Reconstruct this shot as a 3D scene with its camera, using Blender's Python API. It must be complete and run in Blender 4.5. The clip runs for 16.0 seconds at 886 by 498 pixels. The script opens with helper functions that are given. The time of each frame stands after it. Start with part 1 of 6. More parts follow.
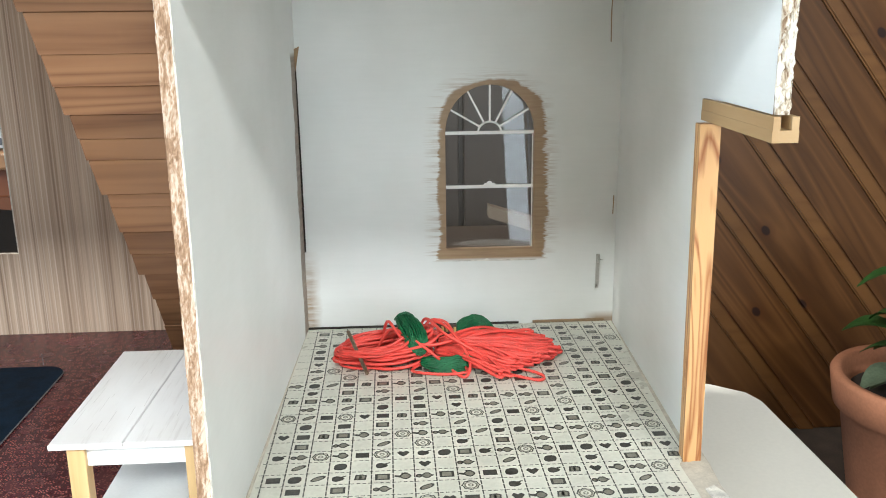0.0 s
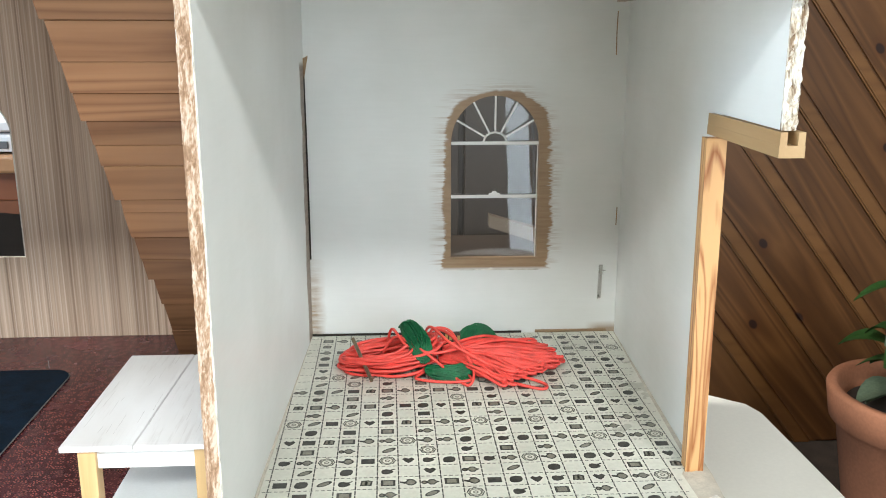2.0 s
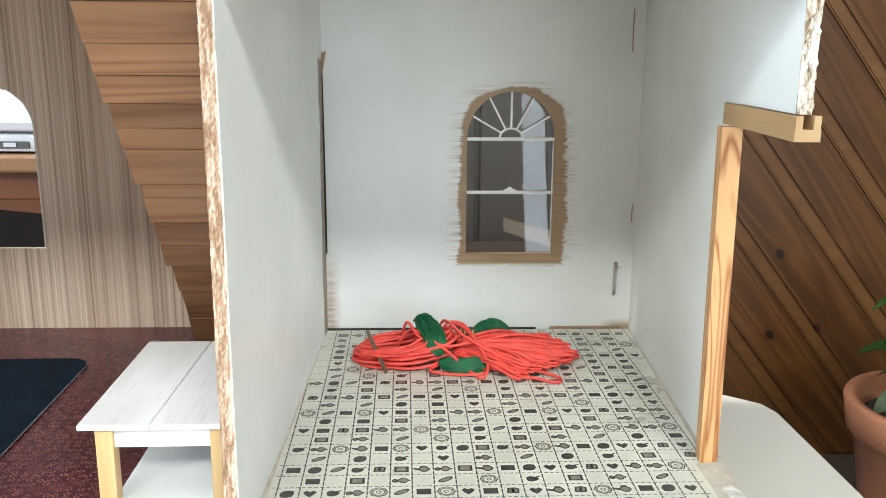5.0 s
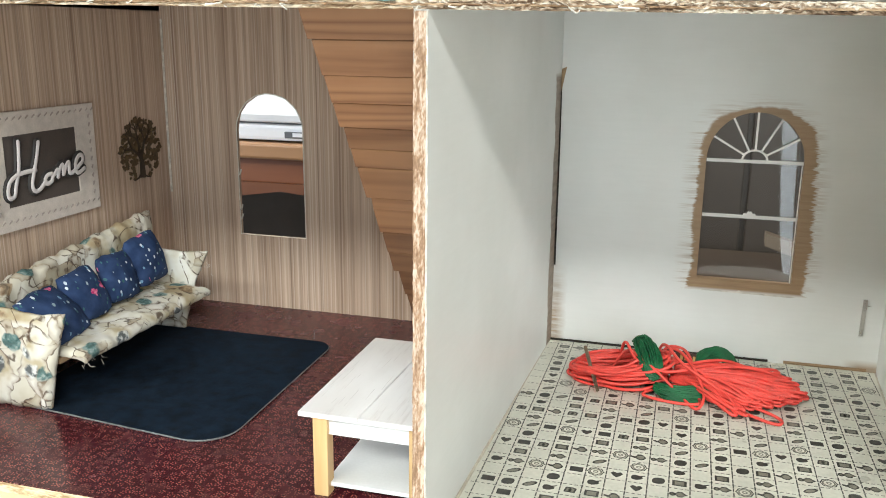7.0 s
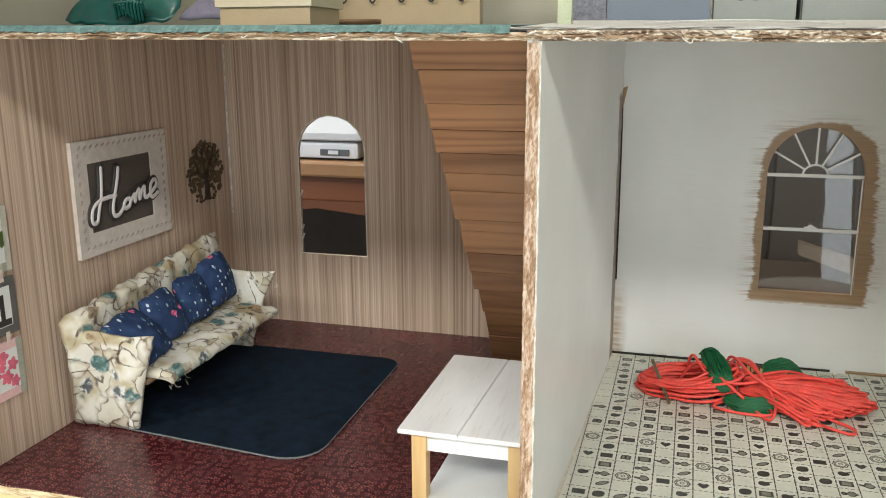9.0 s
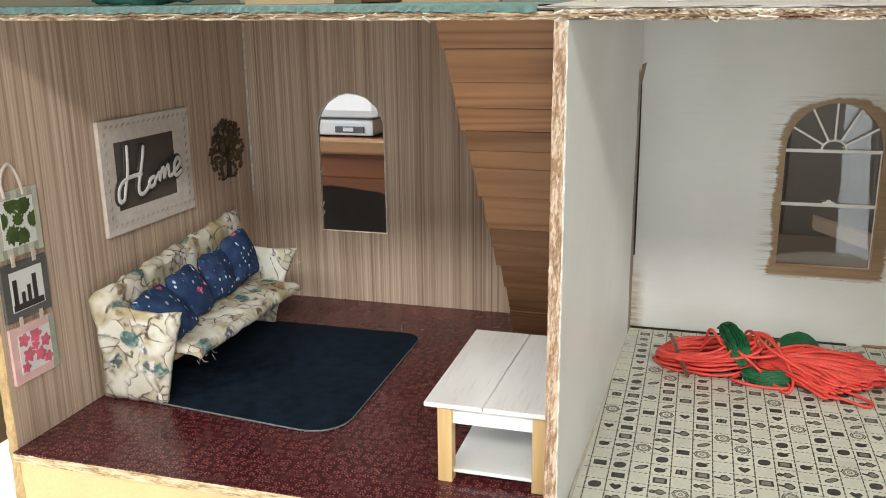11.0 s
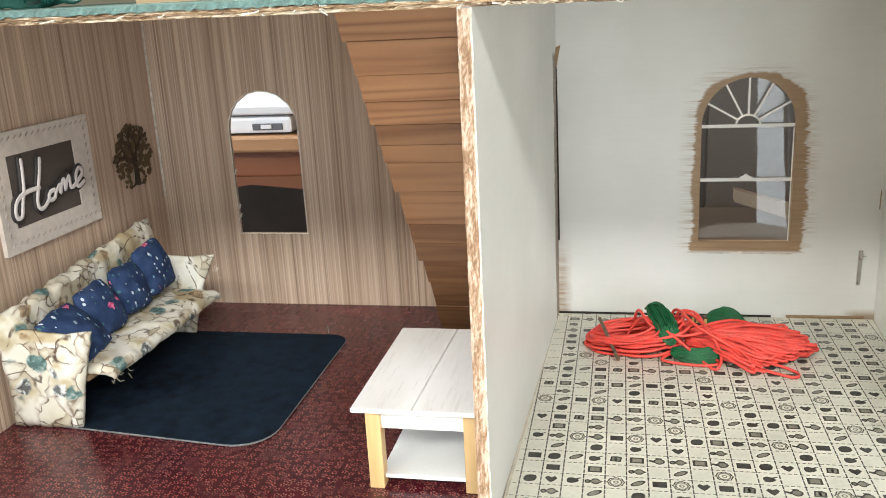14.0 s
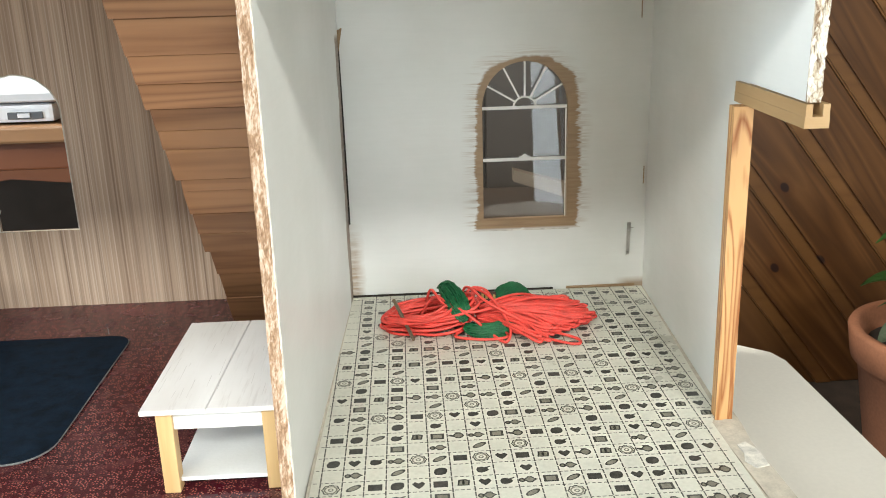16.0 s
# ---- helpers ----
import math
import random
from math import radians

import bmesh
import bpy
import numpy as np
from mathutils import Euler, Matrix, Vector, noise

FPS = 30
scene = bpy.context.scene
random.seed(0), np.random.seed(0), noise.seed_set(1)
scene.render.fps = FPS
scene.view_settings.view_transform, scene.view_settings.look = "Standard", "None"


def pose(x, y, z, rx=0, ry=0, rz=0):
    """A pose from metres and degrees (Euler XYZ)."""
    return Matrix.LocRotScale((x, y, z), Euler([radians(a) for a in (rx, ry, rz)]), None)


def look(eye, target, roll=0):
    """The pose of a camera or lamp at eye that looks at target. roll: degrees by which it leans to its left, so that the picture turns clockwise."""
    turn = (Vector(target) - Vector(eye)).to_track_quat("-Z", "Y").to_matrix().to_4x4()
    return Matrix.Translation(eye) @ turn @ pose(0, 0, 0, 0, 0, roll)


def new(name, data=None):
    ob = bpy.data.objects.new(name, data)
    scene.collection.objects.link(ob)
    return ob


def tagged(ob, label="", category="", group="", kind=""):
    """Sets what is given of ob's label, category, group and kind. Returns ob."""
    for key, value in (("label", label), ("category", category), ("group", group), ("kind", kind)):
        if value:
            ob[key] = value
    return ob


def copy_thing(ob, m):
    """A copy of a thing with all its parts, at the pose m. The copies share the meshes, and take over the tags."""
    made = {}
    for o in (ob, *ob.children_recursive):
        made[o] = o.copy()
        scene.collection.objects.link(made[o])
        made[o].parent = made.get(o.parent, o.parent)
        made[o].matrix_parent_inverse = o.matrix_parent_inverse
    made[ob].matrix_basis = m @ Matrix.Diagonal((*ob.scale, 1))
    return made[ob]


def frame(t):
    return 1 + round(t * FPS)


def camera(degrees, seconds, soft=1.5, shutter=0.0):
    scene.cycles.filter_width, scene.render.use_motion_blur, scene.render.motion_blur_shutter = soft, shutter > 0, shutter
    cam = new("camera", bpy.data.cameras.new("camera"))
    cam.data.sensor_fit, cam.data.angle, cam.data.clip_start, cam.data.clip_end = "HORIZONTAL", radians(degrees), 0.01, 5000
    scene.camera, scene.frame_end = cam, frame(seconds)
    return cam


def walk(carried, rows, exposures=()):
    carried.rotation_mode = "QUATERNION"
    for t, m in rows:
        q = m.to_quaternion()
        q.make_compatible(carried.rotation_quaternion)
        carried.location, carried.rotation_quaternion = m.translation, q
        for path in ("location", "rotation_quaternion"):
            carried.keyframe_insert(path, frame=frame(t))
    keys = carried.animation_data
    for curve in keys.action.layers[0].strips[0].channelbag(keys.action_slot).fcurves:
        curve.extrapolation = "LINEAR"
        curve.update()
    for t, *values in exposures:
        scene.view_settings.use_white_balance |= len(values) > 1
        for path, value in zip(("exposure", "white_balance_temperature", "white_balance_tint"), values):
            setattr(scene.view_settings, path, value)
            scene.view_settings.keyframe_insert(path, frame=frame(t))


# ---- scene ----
cam = camera(54.18, 16.0, 1.0)
PATH = [
    (0, (-0.0206, 0.0655, 0.2256), (0.0365, 1.0322, -0.0242), -0.67),
    (0.5, (-0.0178, 0.0663, 0.2307), (0.0362, 1.0328, -0.0201), -0.65),
    (1, (-0.0285, 0.0610, 0.2310), (0.0386, 1.0286, -0.0126), -0.09),
    (1.5, (-0.0269, 0.0594, 0.2290), (0.0351, 1.0273, -0.0144), -0.04),
    (2, (-0.0270, 0.0608, 0.2270), (0.0346, 1.0296, -0.0130), 0.12),
    (2.5, (-0.0292, 0.0620, 0.2260), (0.0359, 1.0306, -0.0137), 0.30),
    (3, (-0.0277, 0.0590, 0.2254), (0.0353, 1.0289, -0.0097), 0.27),
    (3.5, (-0.0302, 0.0646, 0.2196), (0.0353, 1.0346, -0.0146), 0.46),
    (6, (-0.0170, 0.0502, 0.2146), (-0.0496, 1.0247, -0.0078), 0.30),
    (6.5, (0.0085, 0.0508, 0.2324), (-0.1930, 0.9998, -0.0096), 0.80),
    (7, (0.0052, 0.0510, 0.2362), (-0.2566, 0.9850, -0.0068), 0.60),
    (7.5, (-0.0055, 0.0405, 0.2421), (-0.2929, 0.9704, 0.0128), 0.22),
    (8, (-0.0189, 0.0328, 0.2436), (-0.2890, 0.9695, 0.0207), 0.02),
    (10.5, (-0.0446, 0.0223, 0.2459), (-0.3113, 0.9522, -0.0074), -0.67),
    (11, (-0.0428, 0.0179, 0.2466), (-0.3182, 0.9439, -0.0116), -0.68),
    (11.5, (-0.0454, 0.0113, 0.2496), (-0.3442, 0.9278, -0.0165), -0.99),
    (12, (-0.0488, 0.0073, 0.2488), (-0.3503, 0.9234, -0.0158), -1.21),
    (12.5, (-0.0566, 0.0104, 0.2536), (-0.3523, 0.9282, -0.0114), -1.42),
    (13, (-0.0613, 0.0135, 0.2497), (-0.3522, 0.9347, -0.0084), -1.52),
    (13.5, (-0.0557, 0.0208, 0.2457), (-0.3427, 0.9426, -0.0150), -2.24),
    (14, (-0.0384, 0.0348, 0.2471), (-0.2399, 0.9754, -0.0261), -3.04),
    (14.5, (-0.0308, 0.0357, 0.2577), (-0.1838, 0.9823, -0.0259), -3.54),
    (15, (-0.0297, 0.0451, 0.2503), (-0.0770, 1.0044, -0.0281), -2.96),
    (15.5, (-0.0386, 0.0458, 0.2462), (-0.0004, 1.0057, -0.0316), -2.22),
    (16, (-0.0408, 0.0389, 0.2446), (-0.0015, 0.9928, -0.0529), -1.69),
]
EXPOSURES = [(0, -0.06, 5950, 5), (3.5, -0.06, 5950, 5), (6, -0.07, 6050, 5), (6.5, -0.07, 6150, 5), (7, -0.12, 6200, 5), (7.5, -0.36, 6300, 5), (8, -0.50, 6350, 6), (10.5, -0.46, 6500, 7), (11.5, -0.53, 6500, 8), (12, -0.74, 6500, 8), (12.5, -0.62, 6500, 8), (13, -0.47, 6450, 8), (13.5, -0.41, 6450, 8), (14, -0.04, 6400, 8), (15, -0.03, 6400, 5), (16, -0.09, 6350, 5)]
walk(cam, [(t, look(eye, target, roll)) for t, eye, target, roll in PATH], EXPOSURES)

# ---- world ----
world = bpy.data.worlds.new("world")
scene.world = world
world.use_nodes = True
sky = world.node_tree.nodes.new("ShaderNodeTexSky")
sky.sky_type, sky.sun_disc, sky.sun_elevation, sky.sun_rotation = "NISHITA", False, radians(35), radians(250)
bg = world.node_tree.nodes["Background"]
world.node_tree.links.new(sky.outputs[0], bg.inputs[0])
bg.inputs[1].default_value = 0.1


def area(name, x, y, z, rx, ry, rz, sx, sy, power, color):
    d = bpy.data.lights.new(name, "AREA")
    d.shape, d.size, d.size_y, d.energy, d.color = "RECTANGLE", sx, sy, power, color
    ob = new(name, d)
    ob.matrix_world = pose(x, y, z, rx, ry, rz)
    return ob


CEIL, GROUND, DESK = 1.62, -0.81, -0.06
area("overhead_light", 0.95, -1.75, 1.57, 0, 0, 0, 1.5, 0.6, 130, (1.0, 0.985, 0.925))
# fill light added to brighten the right wall; its fixture is assumed
area("overhead_light", -1.15, -1.75, 1.57, 0, 0, 0, 1.5, 0.6, 105, (1.0, 0.975, 0.905))
# fill light added over the desk to whiten the printer; no fixture known
area("overhead_light", -1.3, 0.85, 1.57, 0, 0, 0, 0.6, 0.35, 85, (1.0, 0.93, 0.84))
area("window_daylight", -2.62, -0.75, 0.55, 0, -90, 0, 1.05, 1.05, 66, (0.70, 0.84, 1.0))
area("glass_door_daylight", 1.20, -2.83, 0.15, 90, 0, 0, 1.58, 1.86, 46, (0.92, 0.965, 1.0))


# ---- materials ----
def mat(name, rough=0.6, metal=0.0, spec=0.5):
    m = bpy.data.materials.new(name)
    m.use_nodes = True
    b = m.node_tree.nodes["Principled BSDF"]
    b.inputs["Roughness"].default_value, b.inputs["Metallic"].default_value = rough, metal
    b.inputs["Specular IOR Level"].default_value = spec
    return m, m.node_tree, b


def node(nt, kind, **sets):
    n = nt.nodes.new(kind)
    for k, v in sets.items():
        if k == "op":
            n.operation = v
        elif k == "feature":
            n.feature = v
        elif k == "blend":
            n.data_type, n.blend_type = "RGBA", v
        else:
            raise ValueError(k)
    return n


def put(nt, socket, v):
    if hasattr(v, "is_output"):
        nt.links.new(v, socket)
    else:
        if socket.type == "RGBA" and len(v) == 3:
            v = (*v, 1)
        socket.default_value = v


def coords(nt, stretch=(1, 1, 1), turn=(0, 0, 0), local=False):
    if local:
        src = nt.nodes.new("ShaderNodeTexCoord").outputs["Object"]
    else:
        src = nt.nodes.new("ShaderNodeNewGeometry").outputs["Position"]
    n = nt.nodes.new("ShaderNodeMapping")
    put(nt, n.inputs[0], src)
    n.inputs["Scale"].default_value = stretch
    n.inputs["Rotation"].default_value = [radians(a) for a in turn]
    return n.outputs[0]


def noise_tex(nt, vec, scale, detail=3.0, rough=0.5, distortion=0.0):
    n = nt.nodes.new("ShaderNodeTexNoise")
    put(nt, n.inputs["Vector"], vec)
    n.inputs["Scale"].default_value, n.inputs["Detail"].default_value = scale, detail
    n.inputs["Roughness"].default_value, n.inputs["Distortion"].default_value = rough, distortion
    return n.outputs[0]


def voro(nt, vec, scale, feature="F1"):
    n = node(nt, "ShaderNodeTexVoronoi", feature=feature)
    put(nt, n.inputs["Vector"], vec)
    n.inputs["Scale"].default_value = scale
    return n.outputs["Distance"], n.outputs["Color"] if feature == "F1" else None


def math_(nt, op, a, b=0.0, c=None):
    n = node(nt, "ShaderNodeMath", op=op)
    put(nt, n.inputs[0], a)
    put(nt, n.inputs[1], b)
    if c is not None:
        put(nt, n.inputs[2], c)
    return n.outputs[0]


def ramp(nt, v, stops):
    n = nt.nodes.new("ShaderNodeValToRGB")
    put(nt, n.inputs[0], v)
    e = n.color_ramp.elements
    while len(e) < len(stops):
        e.new(0.5)
    for k, (p, c) in zip(e, stops):
        k.position = p
        k.color = (*c, 1) if not isinstance(c, (int, float)) else (c, c, c, 1)
    return n.outputs[0]


def mix(nt, f, a, b, blend="MIX"):
    n = node(nt, "ShaderNodeMix", blend=blend)
    put(nt, n.inputs[0], f)
    put(nt, n.inputs[6], a)
    put(nt, n.inputs[7], b)
    return n.outputs[2]


def bump(nt, b, h, strength=0.3, dist=0.001):
    n = nt.nodes.new("ShaderNodeBump")
    n.inputs["Strength"].default_value, n.inputs["Distance"].default_value = strength, dist
    put(nt, n.inputs["Height"], h)
    put(nt, b.inputs["Normal"], n.outputs[0])


def plain(name, c, rough=0.6, var=0.25, scale=60.0, grain=900.0, relief=0.15, metal=0.0, spec=0.5):
    """A surface of one colour with blotches, grain and fine relief."""
    m, nt, b = mat(name, rough, metal, spec)
    v = coords(nt)
    big, fine = noise_tex(nt, v, scale, 4), noise_tex(nt, v, grain, 2)
    lo, hi = [k * (1 - var) for k in c], [min(1, k * (1 + var)) for k in c]
    col = ramp(nt, big, [(0.3, lo), (0.7, hi)])
    col = mix(nt, 0.3, col, ramp(nt, fine, [(0.35, lo), (0.65, hi)]))
    put(nt, b.inputs["Base Color"], col)
    put(nt, b.inputs["Roughness"], ramp(nt, big, [(0.3, max(0.0, rough - 0.07)), (0.7, min(1.0, rough + 0.07))]))
    bump(nt, b, fine, relief, 0.0005)
    return m


def wood(name, light, dark, axis="x", grain=60.0, ring=18.0, rough=0.45, seed=0.0, bands=9.0, stops=(0.12, 0.34, 0.7), spread=(0.72, 1.12)):
    """Long grain along one axis, with darker growth lines; each piece has its own shade."""
    m, nt, b = mat(name, rough)
    s = {"x": (0.06, 1, 1), "y": (1, 0.06, 1), "z": (1, 1, 0.06)}[axis]
    v = coords(nt, s)
    info = nt.nodes.new("ShaderNodeObjectInfo")
    off = node(nt, "ShaderNodeVectorMath", op="ADD")
    shift = nt.nodes.new("ShaderNodeCombineXYZ")
    r = math_(nt, "MULTIPLY_ADD", info.outputs["Random"], 7.0, seed)
    for i in range(3):
        put(nt, shift.inputs[i], r)
    put(nt, off.inputs[0], v)
    put(nt, off.inputs[1], shift.outputs[0])
    v = off.outputs[0]
    g = noise_tex(nt, v, grain * 8, 4, 0.6, 0.4)
    w = noise_tex(nt, v, ring, 2, 0.5, 0.8)
    rings = math_(nt, "PINGPONG", math_(nt, "MULTIPLY", w, bands), 0.5)
    f = math_(nt, "MULTIPLY_ADD", g, 0.45, math_(nt, "MULTIPLY", rings, 1.1))
    mid = [(p + q) / 2 for p, q in zip(light, dark)]
    col = ramp(nt, f, [(stops[0], dark), (stops[1], mid), (stops[2], light)])
    shade = ramp(nt, info.outputs["Random"], [(0.0, spread[0]), (1.0, spread[1])])
    col = mix(nt, 1.0, col, shade, "MULTIPLY")
    put(nt, b.inputs["Base Color"], col)
    bump(nt, b, g, 0.15, 0.0005)
    return m


def xyz(nt):
    n = nt.nodes.new("ShaderNodeSeparateXYZ")
    put(nt, n.inputs[0], nt.nodes.new("ShaderNodeNewGeometry").outputs["Position"])
    return n.outputs


def near(nt, v, centre, half, soft):
    """1 within half of centre, falling to 0 over soft."""
    d = math_(nt, "ABSOLUTE", math_(nt, "SUBTRACT", v, centre))
    n = nt.nodes.new("ShaderNodeMapRange")
    put(nt, n.inputs[0], d)
    n.inputs[1].default_value, n.inputs[2].default_value = half, half + soft
    n.inputs[3].default_value, n.inputs[4].default_value = 1.0, 0.0
    return n.outputs[0]


# white latex paint over board, brushed thin, with bare brown board left round the window and in the corners
def painted_board(name, bare, strip=False):
    m, nt, b = mat(name, 0.42, 0, 0.45)
    p = xyz(nt)
    v = coords(nt)
    big = noise_tex(nt, v, 14, 4)
    strokes = noise_tex(nt, coords(nt, (0.25, 0.25, 3.0)), 130, 4, 0.65)
    fine = noise_tex(nt, v, 700, 3)
    col = ramp(nt, big, [(0.3, (0.70, 0.705, 0.675)), (0.72, (0.79, 0.795, 0.775))])
    col = mix(nt, 0.05, col, ramp(nt, strokes, [(0.3, 0.5), (0.7, 0.85)]))
    if bare:
        wob = math_(nt, "MULTIPLY", math_(nt, "SUBTRACT", strokes, 0.5), 0.004)
        wob2 = math_(nt, "MULTIPLY", math_(nt, "SUBTRACT", noise_tex(nt, v, 45, 3), 0.5), 0.012)
        xx = math_(nt, "ADD", p[0], wob)
        xx = math_(nt, "ADD", xx, wob2)
        zz = math_(nt, "ADD", p[2], wob2)
        # round the window: box with an arched top, ragged where the brush ran dry
        bristle = noise_tex(nt, coords(nt, (0.2, 0.25, 6.0)), 140, 3, 0.7)
        xs = math_(nt, "ADD", p[0], math_(nt, "MULTIPLY", math_(nt, "SUBTRACT", bristle, 0.5), 0.010))
        xs = math_(nt, "ADD", xs, wob2)
        dx = math_(nt, "ABSOLUTE", math_(nt, "SUBTRACT", xs, 0.0546))
        over = math_(nt, "MULTIPLY", math_(nt, "MAXIMUM", math_(nt, "SUBTRACT", zz, 0.150), 0.0), 1.09)
        side = math_(nt, "POWER", math_(nt, "ADD", math_(nt, "POWER", dx, 2.6), math_(nt, "POWER", over, 2.6)), 1 / 2.6)
        under = math_(nt, "SUBTRACT", 0.1026, p[2])
        far = math_(nt, "MAXIMUM", side, math_(nt, "MULTIPLY", under, 0.810))
        n = nt.nodes.new("ShaderNodeMapRange")
        put(nt, n.inputs[0], far)
        n.inputs[1].default_value, n.inputs[2].default_value = 0.0392, 0.0412
        n.inputs[3].default_value, n.inputs[4].default_value = 1.0, 0.0
        thin = nt.nodes.new("ShaderNodeMapRange")
        put(nt, thin.inputs[0], far)
        thin.inputs[1].default_value, thin.inputs[2].default_value = 0.0400, 0.0510
        thin.inputs[3].default_value, thin.inputs[4].default_value = 0.5, 0.0
        scrape = math_(nt, "MULTIPLY", math_(nt, "MULTIPLY", thin.outputs[0], ramp(nt, bristle, [(0.46, 0.0), (0.62, 1.0)])), math_(nt, "GREATER_THAN", p[2], 0.056))
        # the low corners and the floor line
        cl = math_(nt, "MULTIPLY", near(nt, xx, -0.092, 0.008, 0.008), near(nt, zz, -0.005, 0.03, 0.05))
        cr = math_(nt, "MULTIPLY", near(nt, xx, 0.148, 0.010, 0.012), near(nt, p[2], 0.0, 0.003, 0.006))
        fl = math_(nt, "MULTIPLY", near(nt, xx, 0.118, 0.024, 0.008), near(nt, p[2], 0.0, 0.0018, 0.0012))
        mask = math_(nt, "MAXIMUM", math_(nt, "MAXIMUM", math_(nt, "MAXIMUM", n.outputs[0], scrape), math_(nt, "MULTIPLY", math_(nt, "MULTIPLY", cl, ramp(nt, strokes, [(0.38, 0.35), (0.58, 1.0)])), 0.85)), math_(nt, "MAXIMUM", fl, math_(nt, "MULTIPLY", cr, 0.8)))
        brown = ramp(nt, strokes, [(0.3, (0.27, 0.17, 0.09)), (0.7, (0.36, 0.24, 0.135))])
        col = mix(nt, mask, col, brown)
    if strip:
        yy = math_(nt, "ADD", p[1], math_(nt, "MULTIPLY", math_(nt, "SUBTRACT", noise_tex(nt, v, 60, 3), 0.5), 0.016))
        mask = math_(nt, "MULTIPLY", near(nt, yy, 0.700, 0.018, 0.003), near(nt, p[2], 0.100, 0.105, 0.004))
        col = mix(nt, mask, col, ramp(nt, strokes, [(0.3, (0.16, 0.11, 0.075)), (0.7, (0.30, 0.23, 0.17))]))
    put(nt, b.inputs["Base Color"], col)
    bump(nt, b, math_(nt, "ADD", strokes, math_(nt, "MULTIPLY", fine, 0.4)), 0.10, 0.0006)
    return m


def striped_paper():
    m, nt, b = mat("striped_wallpaper", 0.55, 0, 0.35)
    p = xyz(nt)
    u = math_(nt, "ADD", p[0], p[1])
    cx = nt.nodes.new("ShaderNodeCombineXYZ")
    put(nt, cx.inputs[0], u)
    put(nt, cx.inputs[1], math_(nt, "MULTIPLY", p[2], 0.012))
    wide = noise_tex(nt, cx.outputs[0], 45, 2, 0.5)
    thin = noise_tex(nt, cx.outputs[0], 520, 3, 0.8)
    ws = math_(nt, "MULTIPLY_ADD", noise_tex(nt, cx.outputs[0], 30, 1), 0.006, u)

    def stripe(scale):
        n = nt.nodes.new("ShaderNodeTexVoronoi")
        n.voronoi_dimensions = "1D"
        put(nt, n.inputs["W"], ws)
        n.inputs["Scale"].default_value = scale
        sep = nt.nodes.new("ShaderNodeSeparateColor")
        put(nt, sep.inputs[0], n.outputs["Color"])
        return n.outputs["Distance"], sep.outputs[0], sep.outputs[1]

    d1, r1, q1 = stripe(330)
    d2, r2, q2 = stripe(150)
    col = ramp(nt, r1, [(0.0, (0.336, 0.232, 0.166)), (0.35, (0.463, 0.341, 0.254)), (0.65, (0.555, 0.419, 0.324)), (1.0, (0.673, 0.536, 0.429))])
    col = mix(nt, 0.35, col, ramp(nt, wide, [(0.35, (0.351, 0.241, 0.166)), (0.65, (0.585, 0.450, 0.347))]))
    col = mix(nt, 0.30, col, ramp(nt, thin, [(0.36, (0.195, 0.122, 0.084)), (0.62, (0.683, 0.536, 0.421))]))
    line = math_(nt, "MULTIPLY", ramp(nt, d2, [(0.05, 1.0), (0.14, 0.0)]), math_(nt, "MULTIPLY", r2, 0.62))
    col = mix(nt, line, col, (0.17, 0.105, 0.070))
    pale = math_(nt, "MULTIPLY", ramp(nt, d1, [(0.08, 1.0), (0.16, 0.0)]), math_(nt, "MULTIPLY", q1, 0.45))
    col = mix(nt, pale, col, (0.74, 0.65, 0.56))
    put(nt, b.inputs["Base Color"], col)
    bump(nt, b, thin, 0.1, 0.0004)
    return m


